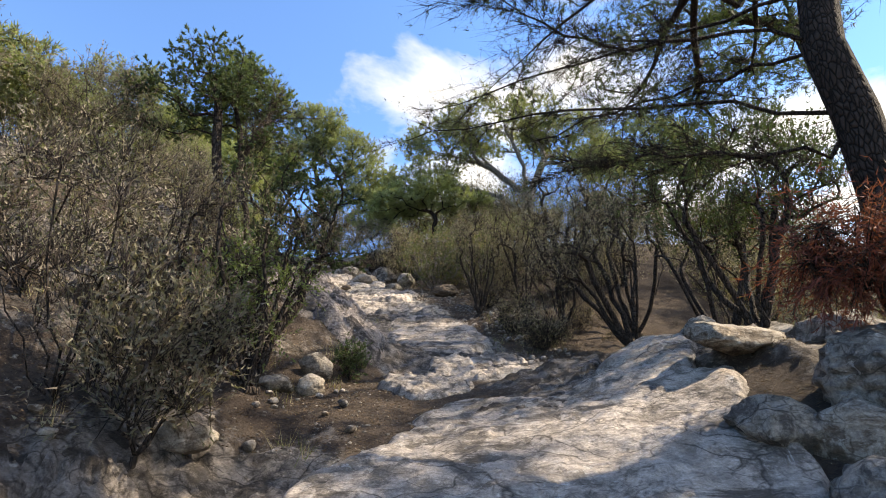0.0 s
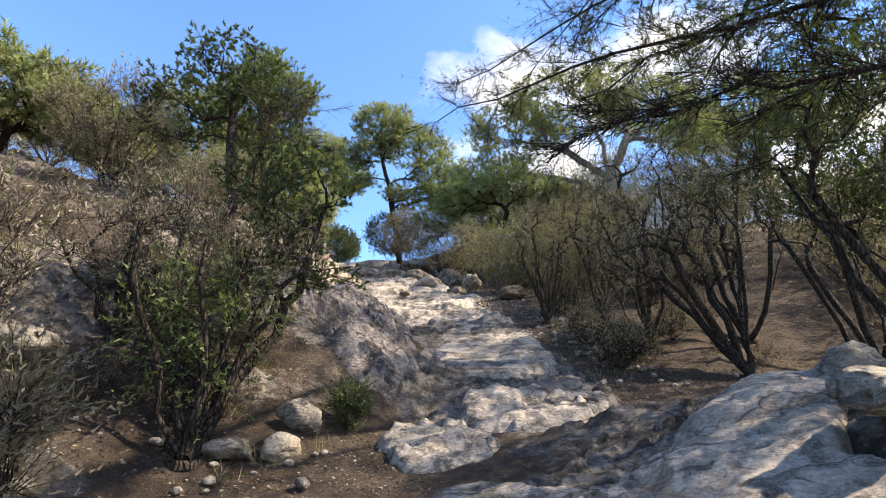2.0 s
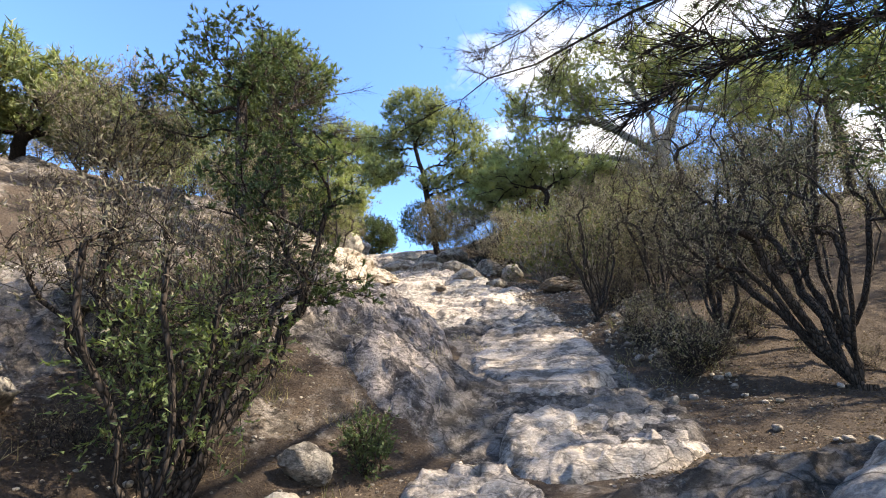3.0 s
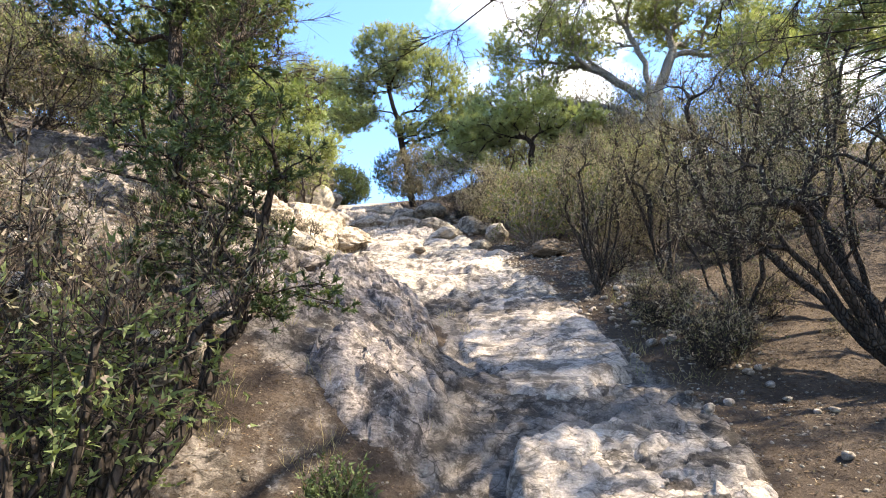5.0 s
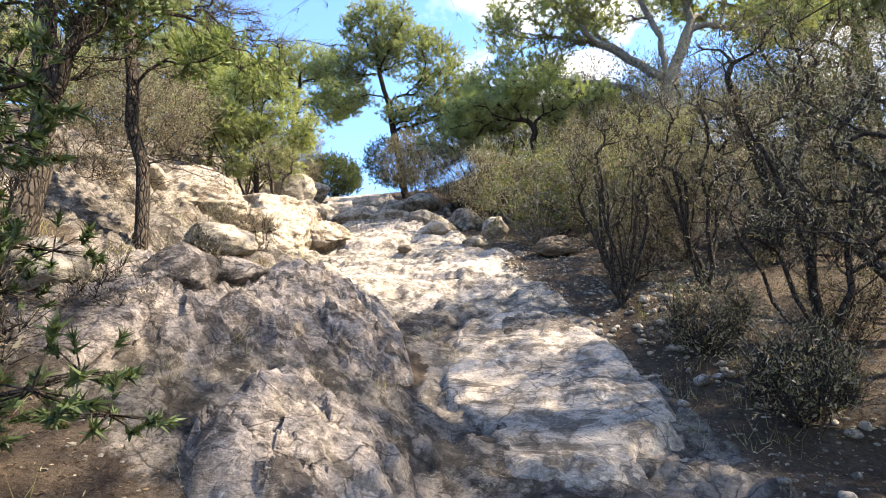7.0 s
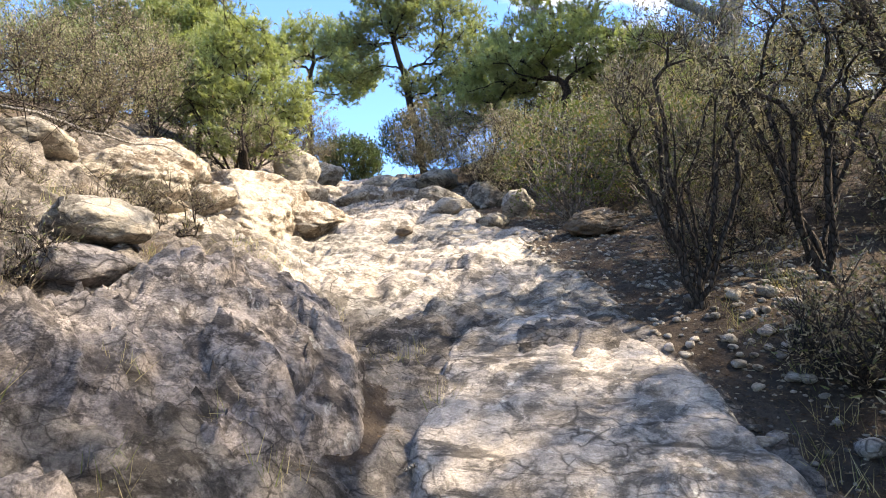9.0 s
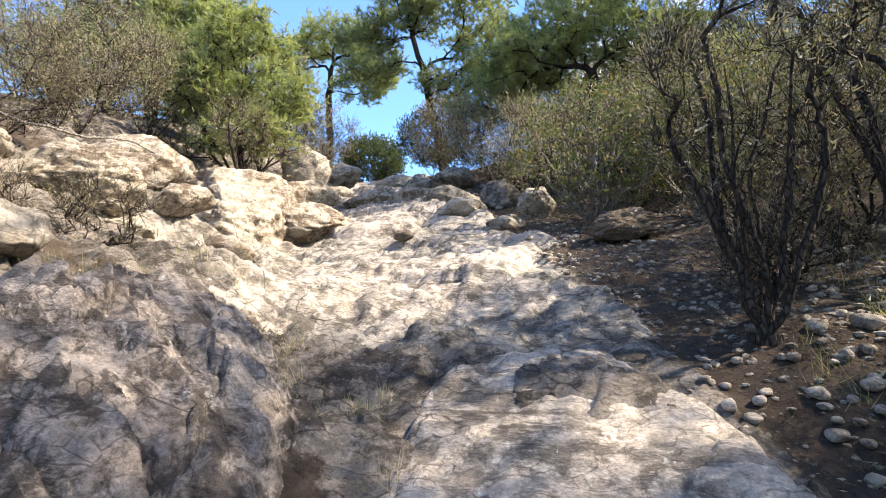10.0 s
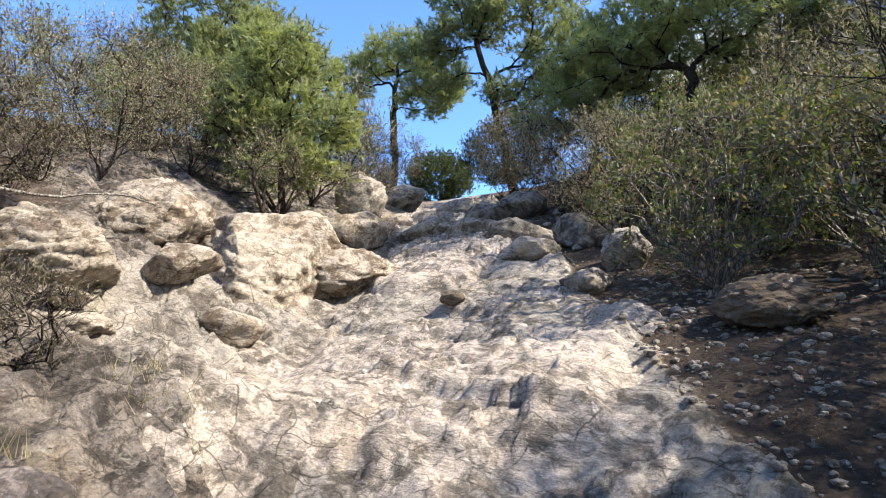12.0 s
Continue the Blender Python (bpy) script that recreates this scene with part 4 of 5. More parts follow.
pine("yellow-green pine on the upper bank", -9.6, 8.4, [(0, 0, 0), (0.1, 0, 0.7), (0, 0, 1.2), (0.3, 0, 1.7)],
     [((0.2, 0, 1.7), (1.5, 1.5, 0.6), 116), ((1.4, 0.5, 1.0), (1.2, 1.2, 0.5), 79), ((-1.0, -0.6, 1.1), (1.2, 1.2, 0.5), 60)],
     347, 0.12, pine_leaf, clump=0.37, each=12, needles=12, length=0.150, width=0.0297)
pine("young pointed pine on the bank", -9.3, 16.6, [(0, 0, 0), (0.05, 0, 1.4), (0, 0, 2.8), (0.02, 0, 4.2)],
     [((0, 0, 3.7), (0.4, 0.4, 0.7), 46), ((0, 0, 2.6), (0.85, 0.85, 0.6), 79), ((0.1, 0, 1.5), (1.15, 1.1, 0.6), 83)],
     353, 0.07, bright_leaf, clump=0.30, each=12, needles=13, length=0.127, width=0.0264, lift=1.0)
pine("young pointed pine behind another", -10.2, 16.0, [(0, 0, 0), (0.05, 0, 1.3), (0, 0, 2.5), (0.02, 0, 3.5)],
     [((0, 0, 3.1), (0.4, 0.4, 0.6), 41), ((0, 0, 2.0), (0.85, 0.85, 0.7), 79)],
     359, 0.07, pine_leaf, clump=0.30, each=12, needles=13, length=0.127, width=0.0264, lift=1.0)
pine("broad pine high on the bank", -13.6, 18.6, [(0, 0, 0), (0.1, 0, 1.5), (0, 0, 3.0), (0.3, 0, 4.2)],
     [((0, 0, 4.4), (2.2, 2.0, 1.0), 139), ((2.0, 0.5, 3.0), (1.6, 1.5, 0.8), 83), ((-1.6, -0.5, 3.2), (1.5, 1.4, 0.7), 60)],
     367, 0.15, pine_leaf, clump=0.46, each=12, needles=11, length=0.173, width=0.0363)
pine("distant pine behind the umbrella pine", 10.5, 23.0, [(0, 0, 0), (0.1, 0, 2), (0, 0, 4), (0.3, 0, 5.4)],
     [((0, 0, 5.6), (2.4, 2.2, 1.0), 139), ((2.2, 0, 4.6), (1.8, 1.6, 0.7), 79), ((-2.2, 0, 4.5), (1.8, 1.6, 0.7), 79)],
     373, 0.2, pine_leaf, clump=0.53, each=12, needles=10, length=0.196, width=0.0429)

# dark junipers on the bank
pine("dark forked juniper on the rocky bank", -3.7, 7.45, [(0, 0, -0.1), (0.04, 0, 0.45), (0.0, 0.05, 0.9), (-0.15, 0.1, 1.7), (-0.3, 0.15, 2.8), (-0.5, 0.3, 3.6)],
     [((-0.5, 0.2, 3.5), (0.8, 0.7, 0.5), 44), ((0.35, 0.1, 2.7), (0.7, 0.6, 0.45), 30), ((-0.9, -0.3, 2.4), (0.7, 0.7, 0.5), 28), ((0.7, -0.1, 1.8), (0.45, 0.5, 0.25), 12)],
     379, 0.10, dark_leaf, twig_bark, clump=0.25, each=10, needles=22, length=0.062, width=0.020, name="juniper_tree",
     extra=([(0.02, 0, 0.7), (0.35, -0.1, 1.3), (0.6, -0.1, 2.0), (0.7, 0.0, 2.6)],), tufted=False)
pine("slender dark-green pine beside the juniper", -3.36, 8.2, [(0, 0, -0.1), (-0.04, 0, 0.6), (-0.25, 0.05, 1.4), (-0.5, 0.1, 2.4), (-0.75, 0.3, 3.4), (-0.9, 0.45, 4.1)],
     [((-0.95, 0.5, 4.15), (0.55, 0.6, 0.5), 46), ((-0.4, 0.3, 3.5), (0.7, 0.7, 0.5), 54), ((-1.1, 0.3, 3.1), (0.6, 0.6, 0.5), 38), ((0.45, 0.3, 1.9), (0.4, 0.4, 0.25), 10)],
     381, 0.055, pine_green, twig_bark, clump=0.24, each=11, needles=16, length=0.085, width=0.017, dead=7,
     extra=([(-0.5, 0.1, 2.4), (-0.45, 0.9, 3.0), (-0.5, 1.7, 3.3), (-0.3, 2.5, 3.5)], [(-0.6, 0.2, 2.9), (-0.8, 1.0, 3.5), (-0.9, 2.1, 3.9)]))
pine("leaning juniper with grey-green foliage", -1.73, 4.65, [(0, 0, 0), (0.06, 0.3, 0.5), (0.18, 0.85, 1.25), (0.36, 0.72, 1.6), (0.5, 0.7, 2.2)],
     [((0.25, 0.6, 2.4), (0.5, 0.5, 0.4), 33), ((-0.2, 1.1, 2.0), (0.5, 0.5, 0.35), 27), ((0.5, 0.9, 1.7), (0.3, 0.3, 0.25), 12), ((-0.5, 1.0, 2.7), (0.5, 0.5, 0.4), 21)],
     383, 0.045, dark_leaf, twig_bark, clump=0.17, each=10, needles=26, length=0.039, width=0.0120, name="juniper_tree")

# heath at the left
for lab, x, y, h, sp, seed, mat, kw in (
        ("tall grey-brown heath beside the slab", -2.2, 2.95, 1.75, 0.55, 401, dry_leaf, dict(clumps=34, each=16, leaves=6, length=0.03, width=0.009, upright=1.3)),
        ("low olive heath in brown earth", -1.68, 2.95, 1.15, 0.36, 403, heath_leaf, dict(clumps=40, each=21, leaves=16, bare=0.15)),
        ("dense heath on the bank", -3.1, 3.6, 1.25, 0.7, 405, brown_leaf, dict(clumps=70, each=18, leaves=12)),
        ("spreading heath with dark bare stems", -1.72, 4.6, 2.15, 0.85, 407, heath_leaf, dict(clumps=52, each=12, leaves=6, stems=7, base=0.12, tip=0.004, bare=0.5, lean=(-0.25, 0.3))),
        ("heath on the rocky bank", -2.9, 5.1, 1.5, 0.7, 409, heath_leaf, dict(clumps=52, each=13, leaves=8, stems=6, base=0.08, tip=0.004, bare=0.35)),
        ("low green juniper bush with hanging sprays", -1.85, 4.95, 1.25, 0.5, 411, pine_green, dict(clumps=36, each=14, leaves=18, stems=6, base=0.06, bare=0.2, length=0.045, width=0.018, upright=0.2, name="juniper_shrub")),
        ("grey heath behind the boulders", -7.6, 12.6, 2.2, 1.2, 413, dry_leaf, dict(clumps=130, each=18, leaves=9, length=0.032, width=0.016, long=0.34, radius=0.24)),
        ("grey heath behind the boulders", -8.6, 14.6, 2.1, 1.2, 415, dry_leaf, dict(clumps=116, each=16, leaves=9, length=0.032, width=0.016, long=0.34, radius=0.24)),
        ("grey-green heath on the upper bank", -6.0, 10.6, 1.4, 0.9, 417, heath_leaf, dict(clumps=87, each=16, leaves=10, long=0.3, radius=0.2)),
        ("grey-green heath on the upper bank", -5.6, 7.2, 1.7, 1.0, 419, heath_leaf, dict(clumps=101, each=16, leaves=10, long=0.3, radius=0.2)),
        ("grey-green heath on the upper bank", -6.4, 4.6, 1.9, 1.1, 421, heath_leaf, dict(clumps=101, each=16, leaves=10, long=0.3, radius=0.2)),
        ("bushy green shrub high on the bank", -8.2, 10.2, 1.8, 1.1, 423, pine_leaf, dict(clumps=101, each=16, leaves=12, length=0.045, width=0.018, long=0.3, radius=0.24)),
        ("small bare shrub growing on the great boulder", -5.3, 13.5, 1.15, 0.42, 425, dry_leaf, dict(clumps=30, each=10, leaves=5, stems=4, bare=0.4, base=0.06, tip=0.004, z=6.35)),
        ("brushwood beside the upper trail", -8.3, 19.6, 1.5, 0.8, 427, heath_leaf, dict(clumps=87, each=14, leaves=9, length=0.035, width=0.018, long=0.34, radius=0.24)),
        ("brushwood beside the upper trail", -11.0, 23.6, 1.9, 1.1, 429, heath_leaf, dict(clumps=87, each=14, leaves=9, length=0.07, width=0.028, long=0.36, radius=0.26)),
        ("small green seedling in a crack", -1.05, 5.85, 0.42, 0.13, 431, dark_leaf, dict(clumps=20, each=14, leaves=14, bare=0.05, length=0.035, width=0.015, stems=4, base=0.008, radius=0.07, long=0.16)),
):
    shrub(lab, x, y, h, sp, seed, mat, **kw)

# shrubs at the right
for lab, x, y, h, sp, seed, mat, kw in (
        ("dark spreading shrub on the boulders with many bare stems", 3.3, 5.2, 2.3, 1.05, 451, dark_leaf, dict(clumps=170, each=14, leaves=16, stems=7, base=0.12, tip=0.004, bare=0.5, length=0.042, width=0.018)),
        ("heath with dark stems leaning over the trail", 3.25, 8.5, 2.8, 1.05, 453, brown_leaf, dict(clumps=95, each=14, leaves=6, stems=6, base=0.16, tip=0.0045, lean=(-0.8, 0.1), bare=0.42)),
        ("brown heath thicket with dry twigs", 2.4, 9.9, 2.1, 0.8, 455, brown_leaf, dict(clumps=62, each=14, leaves=6, stems=6, base=0.10, tip=0.004, bare=0.35)),
        ("brown heath thicket with dark stems", 4.0, 10.4, 3.2, 1.0, 457, brown_leaf, dict(clumps=80, each=14, leaves=6, stems=6, base=0.14, tip=0.0045, bare=0.45)),
        ("erect thin-stemmed heath beside the trail", 0.82, 10.95, 2.5, 0.55, 459, brown_leaf, dict(clumps=70, each=13, leaves=5, stems=10, bare=0.3, base=0.09, tip=0.0035)),
        ("thin-stemmed heath beside the trail", 1.9, 11.5, 2.9, 0.8, 461, heath_leaf, dict(clumps=80, each=14, leaves=6, stems=6, base=0.10, tip=0.004, bare=0.35)),
        ("tall tangled tree heath with dark stems", 3.1, 12.4, 3.6, 1.3, 463, brown_leaf, dict(clumps=130, each=14, leaves=6, stems=6, base=0.14, tip=0.0045, bare=0.4)),
        ("tall tangled tree heath with dark stems", 4.9, 13.2, 4.2, 1.3, 465, dark_leaf, dict(clumps=110, each=14, leaves=11, stems=6, base=0.14, tip=0.0045, bare=0.45)),
        ("mastic shrub with pale stems and yellowing leaves", -0.2, 13.85, 1.8, 0.98, 467, mastic_leaf, dict(clumps=110, each=10, leaves=9, length=0.055, width=0.024, kite=True, bark=grey_twig, stems=12, base=0.14, tip=0.004, bare=0.14, name="mastic_shrub", long=0.22)),
        ("dark leafy mastic shrub with tangled stems", 0.95, 13.9, 1.7, 0.85, 468, mastic_leaf, dict(clumps=95, each=10, leaves=9, length=0.055, width=0.024, kite=True, bark=grey_twig, stems=10, base=0.12, tip=0.004, bare=0.1, name="mastic_shrub", long=0.22)),
        ("low brown brush on the earth beside the trail", 1.35, 12.6, 1.0, 0.6, 470, brown_leaf, dict(clumps=46, each=12, leaves=6, stems=8, base=0.05, bare=0.1, tip=0.003)),
        ("low brown brush on the earth beside the trail", 1.1, 11.7, 0.6, 0.4, 472, heath_leaf, dict(clumps=34, each=12, leaves=6, stems=7, base=0.04, bare=0.1, tip=0.003)),
        ("grey heath behind the mastic shrub", 0.9, 14.9, 1.7, 0.9, 469, dry_leaf, dict(clumps=116, each=16, leaves=9, long=0.3, radius=0.2)),
        ("pale heath behind the mastic shrub", 1.1, 16.2, 2.2, 1.1, 471, dry_leaf, dict(clumps=116, each=16, leaves=9, long=0.32, radius=0.22)),
        ("brown-green heath by the trail", -1.2, 15.7, 1.8, 0.85, 473, dry_leaf, dict(clumps=116, each=15, leaves=10, long=0.3, radius=0.2)),
        ("brown-green heath by the trail", -2.5, 18.4, 2.1, 1.1, 475, dry_leaf, dict(clumps=116, each=15, leaves=10, length=0.034, width=0.017, long=0.34, radius=0.24)),
        ("dark heath thicket under the slender pine", -4.6, 21.4, 2.5, 1.3, 477, heath_leaf, dict(clumps=150, each=15, leaves=11, length=0.075, width=0.03, long=0.36, radius=0.26)),
        ("dark heath thicket under the slender pine", -6.4, 24.6, 2.6, 1.3, 479, dark_leaf, dict(clumps=150, each=15, leaves=11, length=0.075, width=0.032, long=0.36, radius=0.26)),
        ("round dark evergreen bush on the crest", -12.0, 30.3, 2.3, 1.7, 481, dark_leaf, dict(clumps=240, each=16, leaves=16, length=0.09, width=0.045, kite=True, bare=0.02, long=0.3, radius=0.3, name="evergreen_shrub")),
        ("olive heath shrub on the open slope", 6.4, 16.0, 2.6, 1.5, 483, heath_leaf, dict(clumps=116, each=14, leaves=10, length=0.045, width=0.017, long=0.36, radius=0.26)),
        ("olive heath shrub on the open slope", 7.0, 10.0, 2.2, 1.4, 485, heath_leaf, dict(clumps=116, each=14, leaves=10, length=0.045, width=0.017, long=0.36, radius=0.26)),
        ("olive heath shrub on the open slope", 1.2, 20.6, 2.8, 1.6, 487, heath_leaf, dict(clumps=116, each=14, leaves=10, length=0.045, width=0.018, long=0.4, radius=0.3)),
        ("low heath at the thicket's foot", 1.75, 8.9, 0.6, 0.4, 489, dry_leaf, dict(clumps=43, each=16, leaves=6, bare=0.1, base=0.012)),
        ("low heath at the thicket's foot", 1.5, 10.0, 0.7, 0.4, 491, dry_leaf, dict(clumps=43, each=16, leaves=6, bare=0.1, base=0.012)),
):
    shrub(lab, x, y, h, sp, seed, mat, **kw)

shrub("tall tree heath with dark stems in the thicket", 4.9, 8.8, 3.4, 1.1, 497, brown_leaf, clumps=90, each=14, leaves=8, base=0.15, tip=0.0045, stems=6, bare=0.5)

# dead pine branch with rust-red needles under the great pine
shrub("dead pine branch with rust-red needles by the boulder", 2.68, 2.95, 0.62, 0.42, 495, red_leaf, clumps=60, each=16, leaves=18, length=0.07, width=0.008, bare=0.1, base=0.03, name="dead_branch", upright=-0.5, z=2.3)

# the thicket that closes the slopes behind: a few grown bushes, set many times
protos = [shrub("olive heath bush in the thicket on the slope", 8.5 + 2 * k, 14.0 + 3 * k, 2.2, 1.15, 500 + k, mat, clumps=80, each=11, leaves=10, length=0.06, width=0.022, long=0.42, radius=0.3, bare=0.08, base=0.06)
          for k, mat in enumerate((heath_leaf, dark_leaf, dry_leaf, pine_leaf))]
pr = np.random.default_rng(19)


def thicket(n, x0, x1, y0, y1, clear, lo, hi, kinds):
    """Bushes spread over a stretch, clear of the trail by so many metres."""
    placed = []
    for _ in range(n * 12):
        if len(placed) == n:
            break
        x, y = pr.uniform(x0, x1), pr.uniform(y0, y1)
        if abs(x - float(middle(y))) < clear or any(math.hypot(x - a, y - b) < 0.55 * lo + 0.1 for a, b in placed):
            continue
        placed.append((x, y))
        s = pr.uniform(lo, hi)
        copy_thing(protos[kinds[int(pr.integers(len(kinds)))]], pose(x, y, foot(x, y) - 0.05, 0, 0, pr.uniform(0, 360)) @ Matrix.Diagonal((s, s, s * pr.uniform(0.8, 1.1), 1)))


thicket(16, 5.6, 10.0, 7.0, 18.0, 3.0, 0.7, 1.1, (0, 1, 0, 2))
thicket(8, 1.9, 5.2, 12.0, 16.5, 2.4, 0.5, 0.8, (0, 2, 2))
thicket(12, -2.0, 3.5, 15.5, 20.0, 2.6, 0.6, 1.0, (0, 2, 3))
thicket(24, -4.0, 11.0, 19.0, 33.0, 3.2, 1.0, 1.7, (0, 1, 2, 3))
thicket(12, -13.0, -6.5, 2.0, 11.0, 3.0, 0.7, 1.1, (0, 2, 3, 0))
thicket(22, -18.0, -7.5, 11.0, 30.0, 3.0, 0.8, 1.5, (0, 2, 3, 3))


# low dry growth under the thicket and on the bank
low = [shrub("low dry heath tuft on dark earth", 2.0 + 0.8 * k, 9.3 + 0.9 * k, 0.55, 0.3, 520 + k, mat, clumps=24, each=11, leaves=6, bare=0.02, base=0.012, long=0.24, radius=0.12, stems=6, length=0.03, width=0.008)
       for k, mat in enumerate((brown_leaf, dry_leaf, heath_leaf))]
protos += low
thicket(14, 1.7, 4.4, 8.6, 14.0, 1.8, 0.4, 0.9, (4, 5, 6))
thicket(22, -5.2, -2.0, 2.6, 10.4, 2.2, 0.5, 1.2, (4, 5, 6, 6))
thicket(16, -4.0, 1.5, 14.5, 21.0, 2.0, 0.8, 1.8, (4, 5, 6))

# a pale dead branch lying against the bank
def dead_branch(label, points, seed, radius):
    rng = np.random.default_rng(seed)
    w, f = Wood(rng), Foliage(rng)
    own = w.path(bent(points, 12, rng, 0.02))
    w.weight[own[-1]] += 1
    for k in own[3::2]:
        end = w.p[k] + rng.normal(size=3) * (0.3, 0.3, 0.12)
        side = w.path(bent([w.p[k], (w.p[k] + end) / 2, end], 4, rng, 0.015)[1:], k)
        w.weight[side[-1]] += 0.3
    root = new("dead_branch")
    tagged(root, label, "branch")
    v, q = w.tubes(0.006, base=radius)
    piece("stick", mesh_of("stick", v, q, pale_bark), root)


dead_branch("pale bare branch fallen across the bank", [(-5.3, 9.6, 6.0), (-5.2, 10.2, 6.05), (-5.0, 10.7, 5.95), (-5.1, 11.3, 6.2), (-5.3, 12.0, 6.25)], 611, 0.018)
dead_branch("thin bare stick lying in the rock hollow", [(-0.95, 9.05, 3.08), (-0.85, 9.3, 3.16), (-0.72, 9.55, 3.25)], 613, 0.012)


# ---- loose stones, gravel, litter ----
rng = np.random.default_rng(77)
STONES = []
for k in range(8):
    v, f = stone_shape(900 + k, 2, cuts=8, rough=0.04)
    v[:, 2] *= 0.62
    v[:, 2] -= v[:, 2].min() * 0.72
    STONES.append((v, f))
stone_meshes = [mesh_of("stone", v, f, (trail_rock, grey_rock, tan_rock, trail_rock)[k % 4]) for k, (v, f) in enumerate(STONES)]


def scatter(n, x0, x1, y0, y1, seed, least=0.5):
    """Places on earth, not on bare rock."""
    r = np.random.default_rng(seed)
    x, y = r.uniform(x0, x1, n * 6), r.uniform(y0, y1, n * 6)
    ok = soil_share(x, y) > least
    return x[ok][:n], y[ok][:n]


for count, x0, x1, y0, y1, lo, hi, seed in ((26, 0.75, 1.6, 9.0, 11.2, 0.03, 0.075, 1), (34, 0.3, 1.25, 9.2, 11.0, 0.02, 0.055, 8), (22, 1.0, 3.2, 6.3, 9.0, 0.025, 0.07, 2), (34, -2.4, -0.5, 2.6, 5.8, 0.02, 0.06, 3),
                                            (26, -0.9, 0.6, 11.5, 13.6, 0.02, 0.055, 4), (20, -4.4, -2.2, 5.5, 9.5, 0.03, 0.09, 5), (20, -3.0, -1.6, 14.6, 18.5, 0.05, 0.14, 6), (16, 1.2, 2.6, 2.2, 4.6, 0.03, 0.08, 7)):
    xs, ys = scatter(count, x0, x1, y0, y1, 600 + seed, 0.3)
    zs = land(xs, ys)
    for x, y, z in zip(xs, ys, zs):
        s = rng.uniform(lo, hi) * rng.uniform(0.7, 1.2)
        ob = new("stone", stone_meshes[int(rng.integers(8))])
        ob.matrix_basis = pose(x, y, z, rng.uniform(-12, 12), rng.uniform(-12, 12), rng.uniform(0, 360)) @ Matrix.Diagonal((s, s * rng.uniform(0.7, 1.0), s, 1))
        tagged(ob, "loose weathered stone lying on brown earth", "stone", "loose stones")


def gravel(label, n, x0, x1, y0, y1, lo, hi, seed, least):
    xs, ys = scatter(n, x0, x1, y0, y1, seed, least)
    zs = land(xs, ys)
    r = np.random.default_rng(seed)
    small, tri = ico(1)
    n = len(xs)
    V = np.repeat(small[None], n, 0) * (1 + r.normal(size=(n, len(small), 1)) * 0.16)
    a = r.uniform(0, 6.28, n)
    V = V * (r.uniform(lo, hi, n)[:, None, None]) * np.array((1, 0.75, 0.55))
    c, s = np.cos(a)[:, None], np.sin(a)[:, None]
    X, Y = V[..., 0] * c - V[..., 1] * s, V[..., 0] * s + V[..., 1] * c
    V = np.stack([X + xs[:, None], Y + ys[:, None], V[..., 2] + zs[:, None]], -1)
    F = (tri[None] + (np.arange(n) * len(small))[:, None, None]).reshape(-1, 3)
    tagged(new("gravel", mesh_of("gravel", V.reshape(-1, 3), F, grey_rock, False)), label, "gravel", kind="stuff")


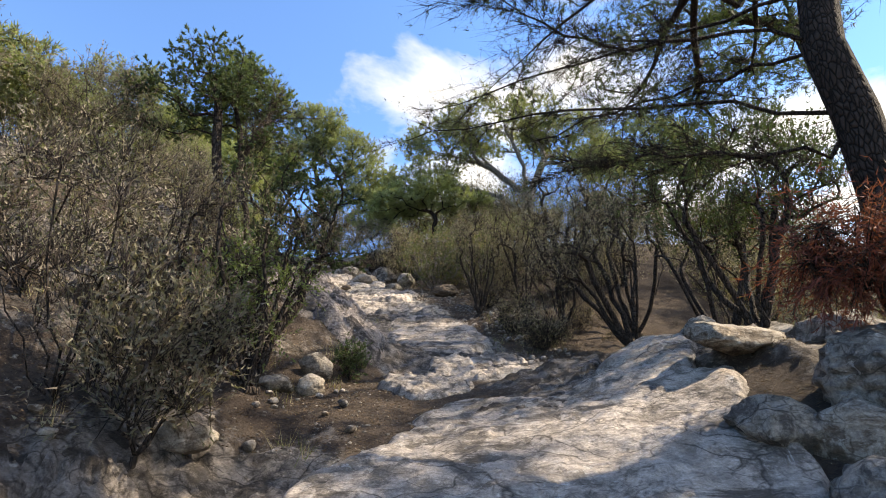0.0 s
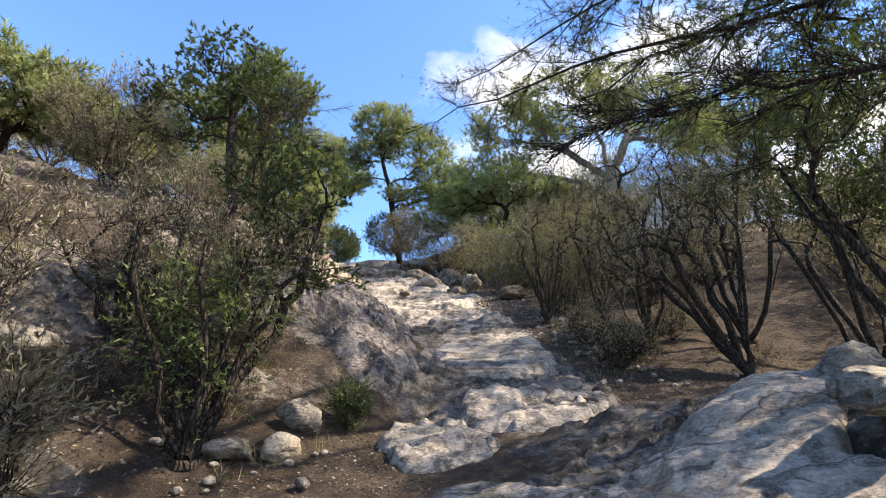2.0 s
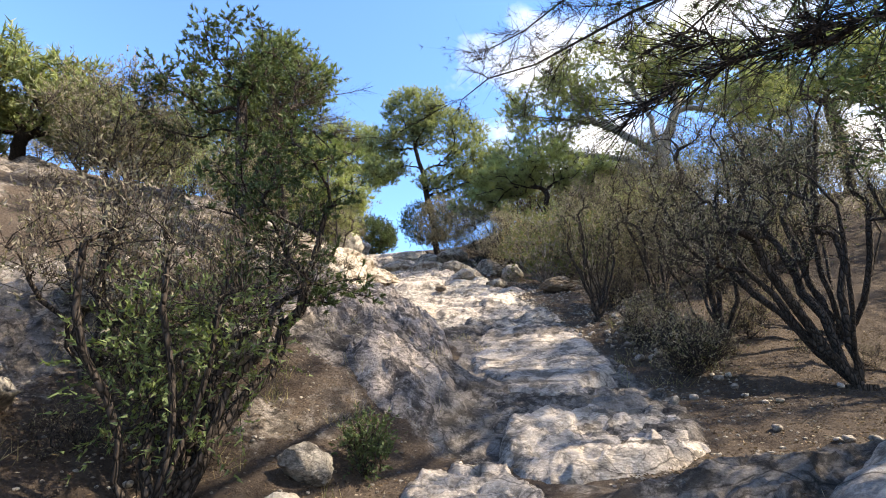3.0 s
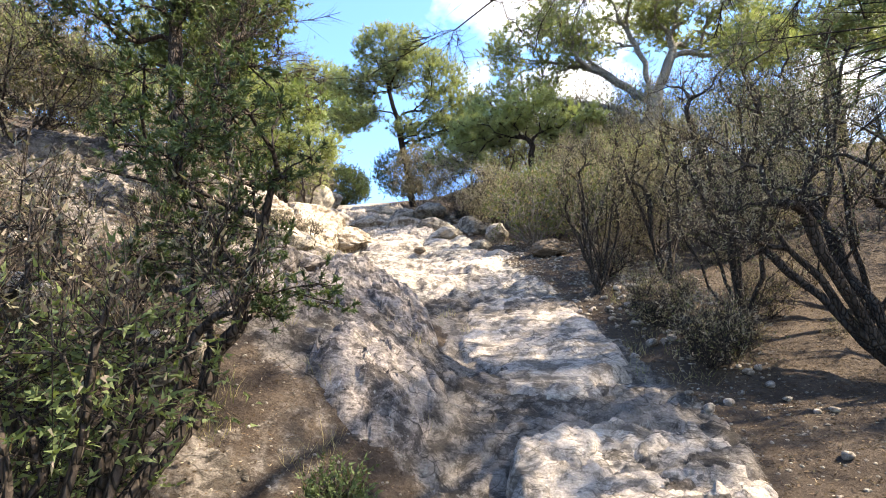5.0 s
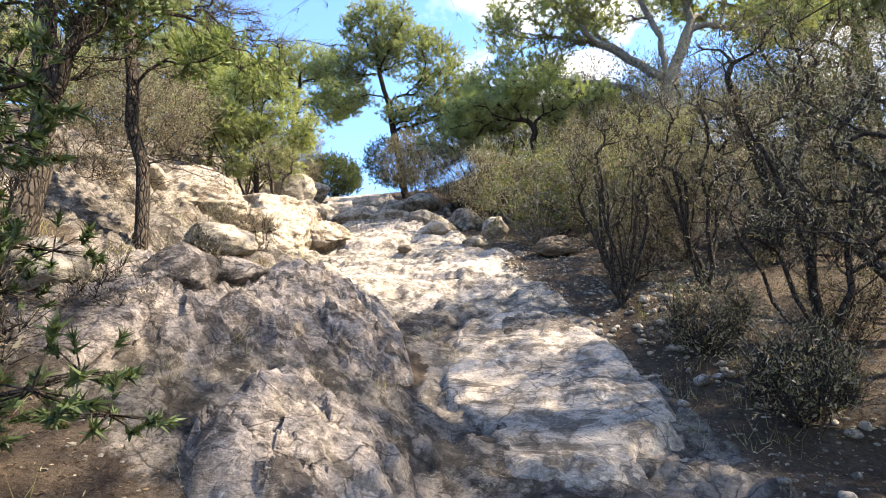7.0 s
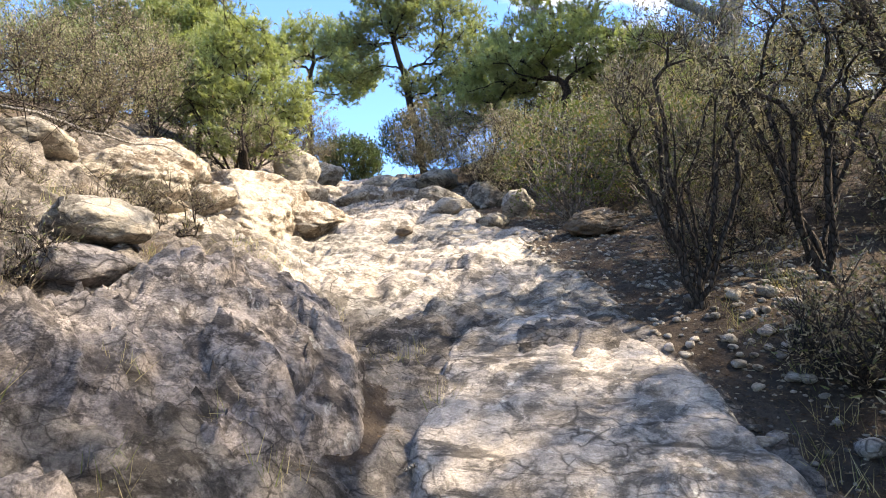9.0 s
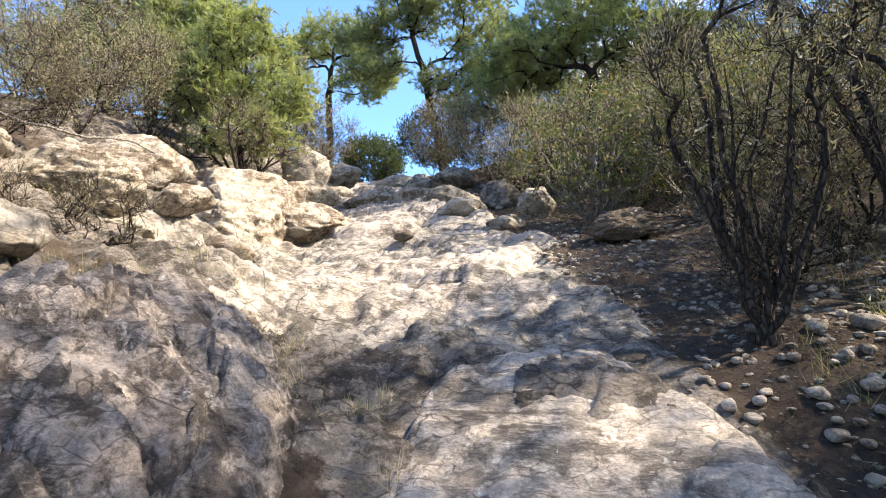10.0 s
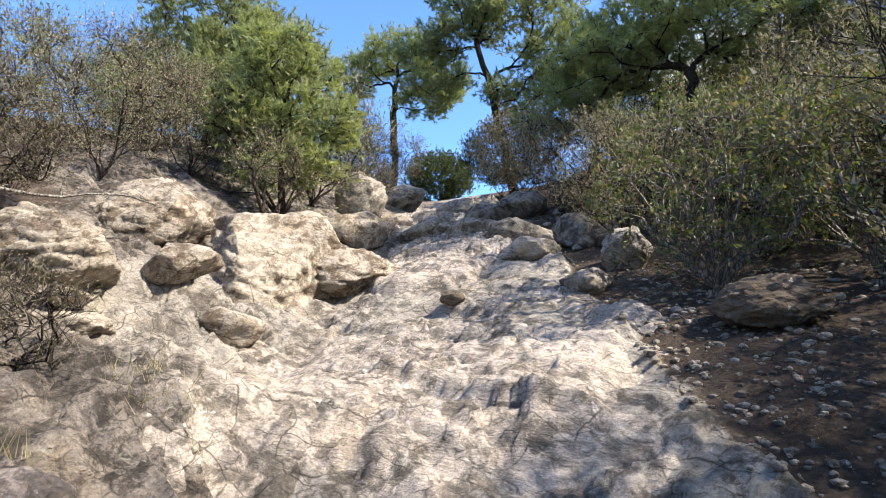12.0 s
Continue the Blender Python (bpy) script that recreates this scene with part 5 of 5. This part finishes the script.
gravel("fine broken stone along the trail's edge", 900, 0.6, 2.4, 5.8, 12.5, 0.008, 0.024, 701, 0.4)
gravel("fine broken stone in brown earth", 900, -3.2, -0.2, 2.2, 7.0, 0.007, 0.022, 703, 0.35)
gravel("fine broken stone on the slope", 600, -4.0, 0.4, 10.5, 17.0, 0.01, 0.03, 705, 0.12)
gravel("broken stone beside the mastic shrub", 1500, -1.2, 2.4, 10.6, 14.6, 0.01, 0.042, 707, 0.25)


def litter(label, n, x0, x1, y0, y1, length, width, seed, material, least, flat=0.25, kite=True, name="leaf_litter", up=0.0):
    xs, ys = scatter(n, x0, x1, y0, y1, seed, least)
    r = np.random.default_rng(seed)
    at = np.stack([xs, ys, land(xs, ys) + 0.004], -1)
    way = r.normal(size=at.shape) * (1, 1, flat) + np.array((0, 0, up))
    way[:, 2] = np.abs(way[:, 2])
    v, f = blades(r, at, way, length, width, kite)
    tagged(new(name, mesh_of(name, v, f, material, False)), label, "litter" if not up else "grass", kind="stuff")


litter("dead leaves and needles on dark earth", 16000, 0.7, 4.6, 5.0, 13.0, 0.032, 0.010, 801, litter_leaf, 0.45)
litter("dead leaves and needles on brown earth", 14000, -4.0, 0.0, 1.8, 7.5, 0.03, 0.007, 803, litter_leaf, 0.42)
litter("dead needles between the boulders", 6000, 1.3, 3.4, 1.8, 5.2, 0.05, 0.004, 805, litter_leaf, 0.3)
litter("dry leaves in the hollows of the rock", 5000, -5.0, 0.6, 8.0, 18.0, 0.03, 0.009, 807, litter_leaf, 0.2)


def grass(label, spots, seed, material, height=0.16):
    """Thin dry tufts."""
    r = np.random.default_rng(seed)
    at = []
    for x, y, n, spread in spots:
        p = r.normal(size=(n, 2)) * spread + (x, y)
        at.append(np.column_stack([p, land(p[:, 0], p[:, 1]) - 0.01]))
    at = np.concatenate(at)
    v, f = blades(r, at, r.normal(size=at.shape) * 0.45 + (0, 0, 1.0), height, 0.004)
    tagged(new("dry_grass", mesh_of("dry_grass", v, f, material, False)), label, "grass", kind="stuff")


gr = np.random.default_rng(5)
spots = [(*gr.uniform((-4.5, 6.0), (-0.9, 11.0)), 26, 0.06) for _ in range(70)] + [(*gr.uniform((1.0, 8.5), (2.2, 12.5)), 26, 0.07) for _ in range(36)] \
    + [(*gr.uniform((-3.4, 2.5), (-0.8, 5.5)), 18, 0.05) for _ in range(26)]
grass("thin dry grass in the cracks", spots, 811, straw)
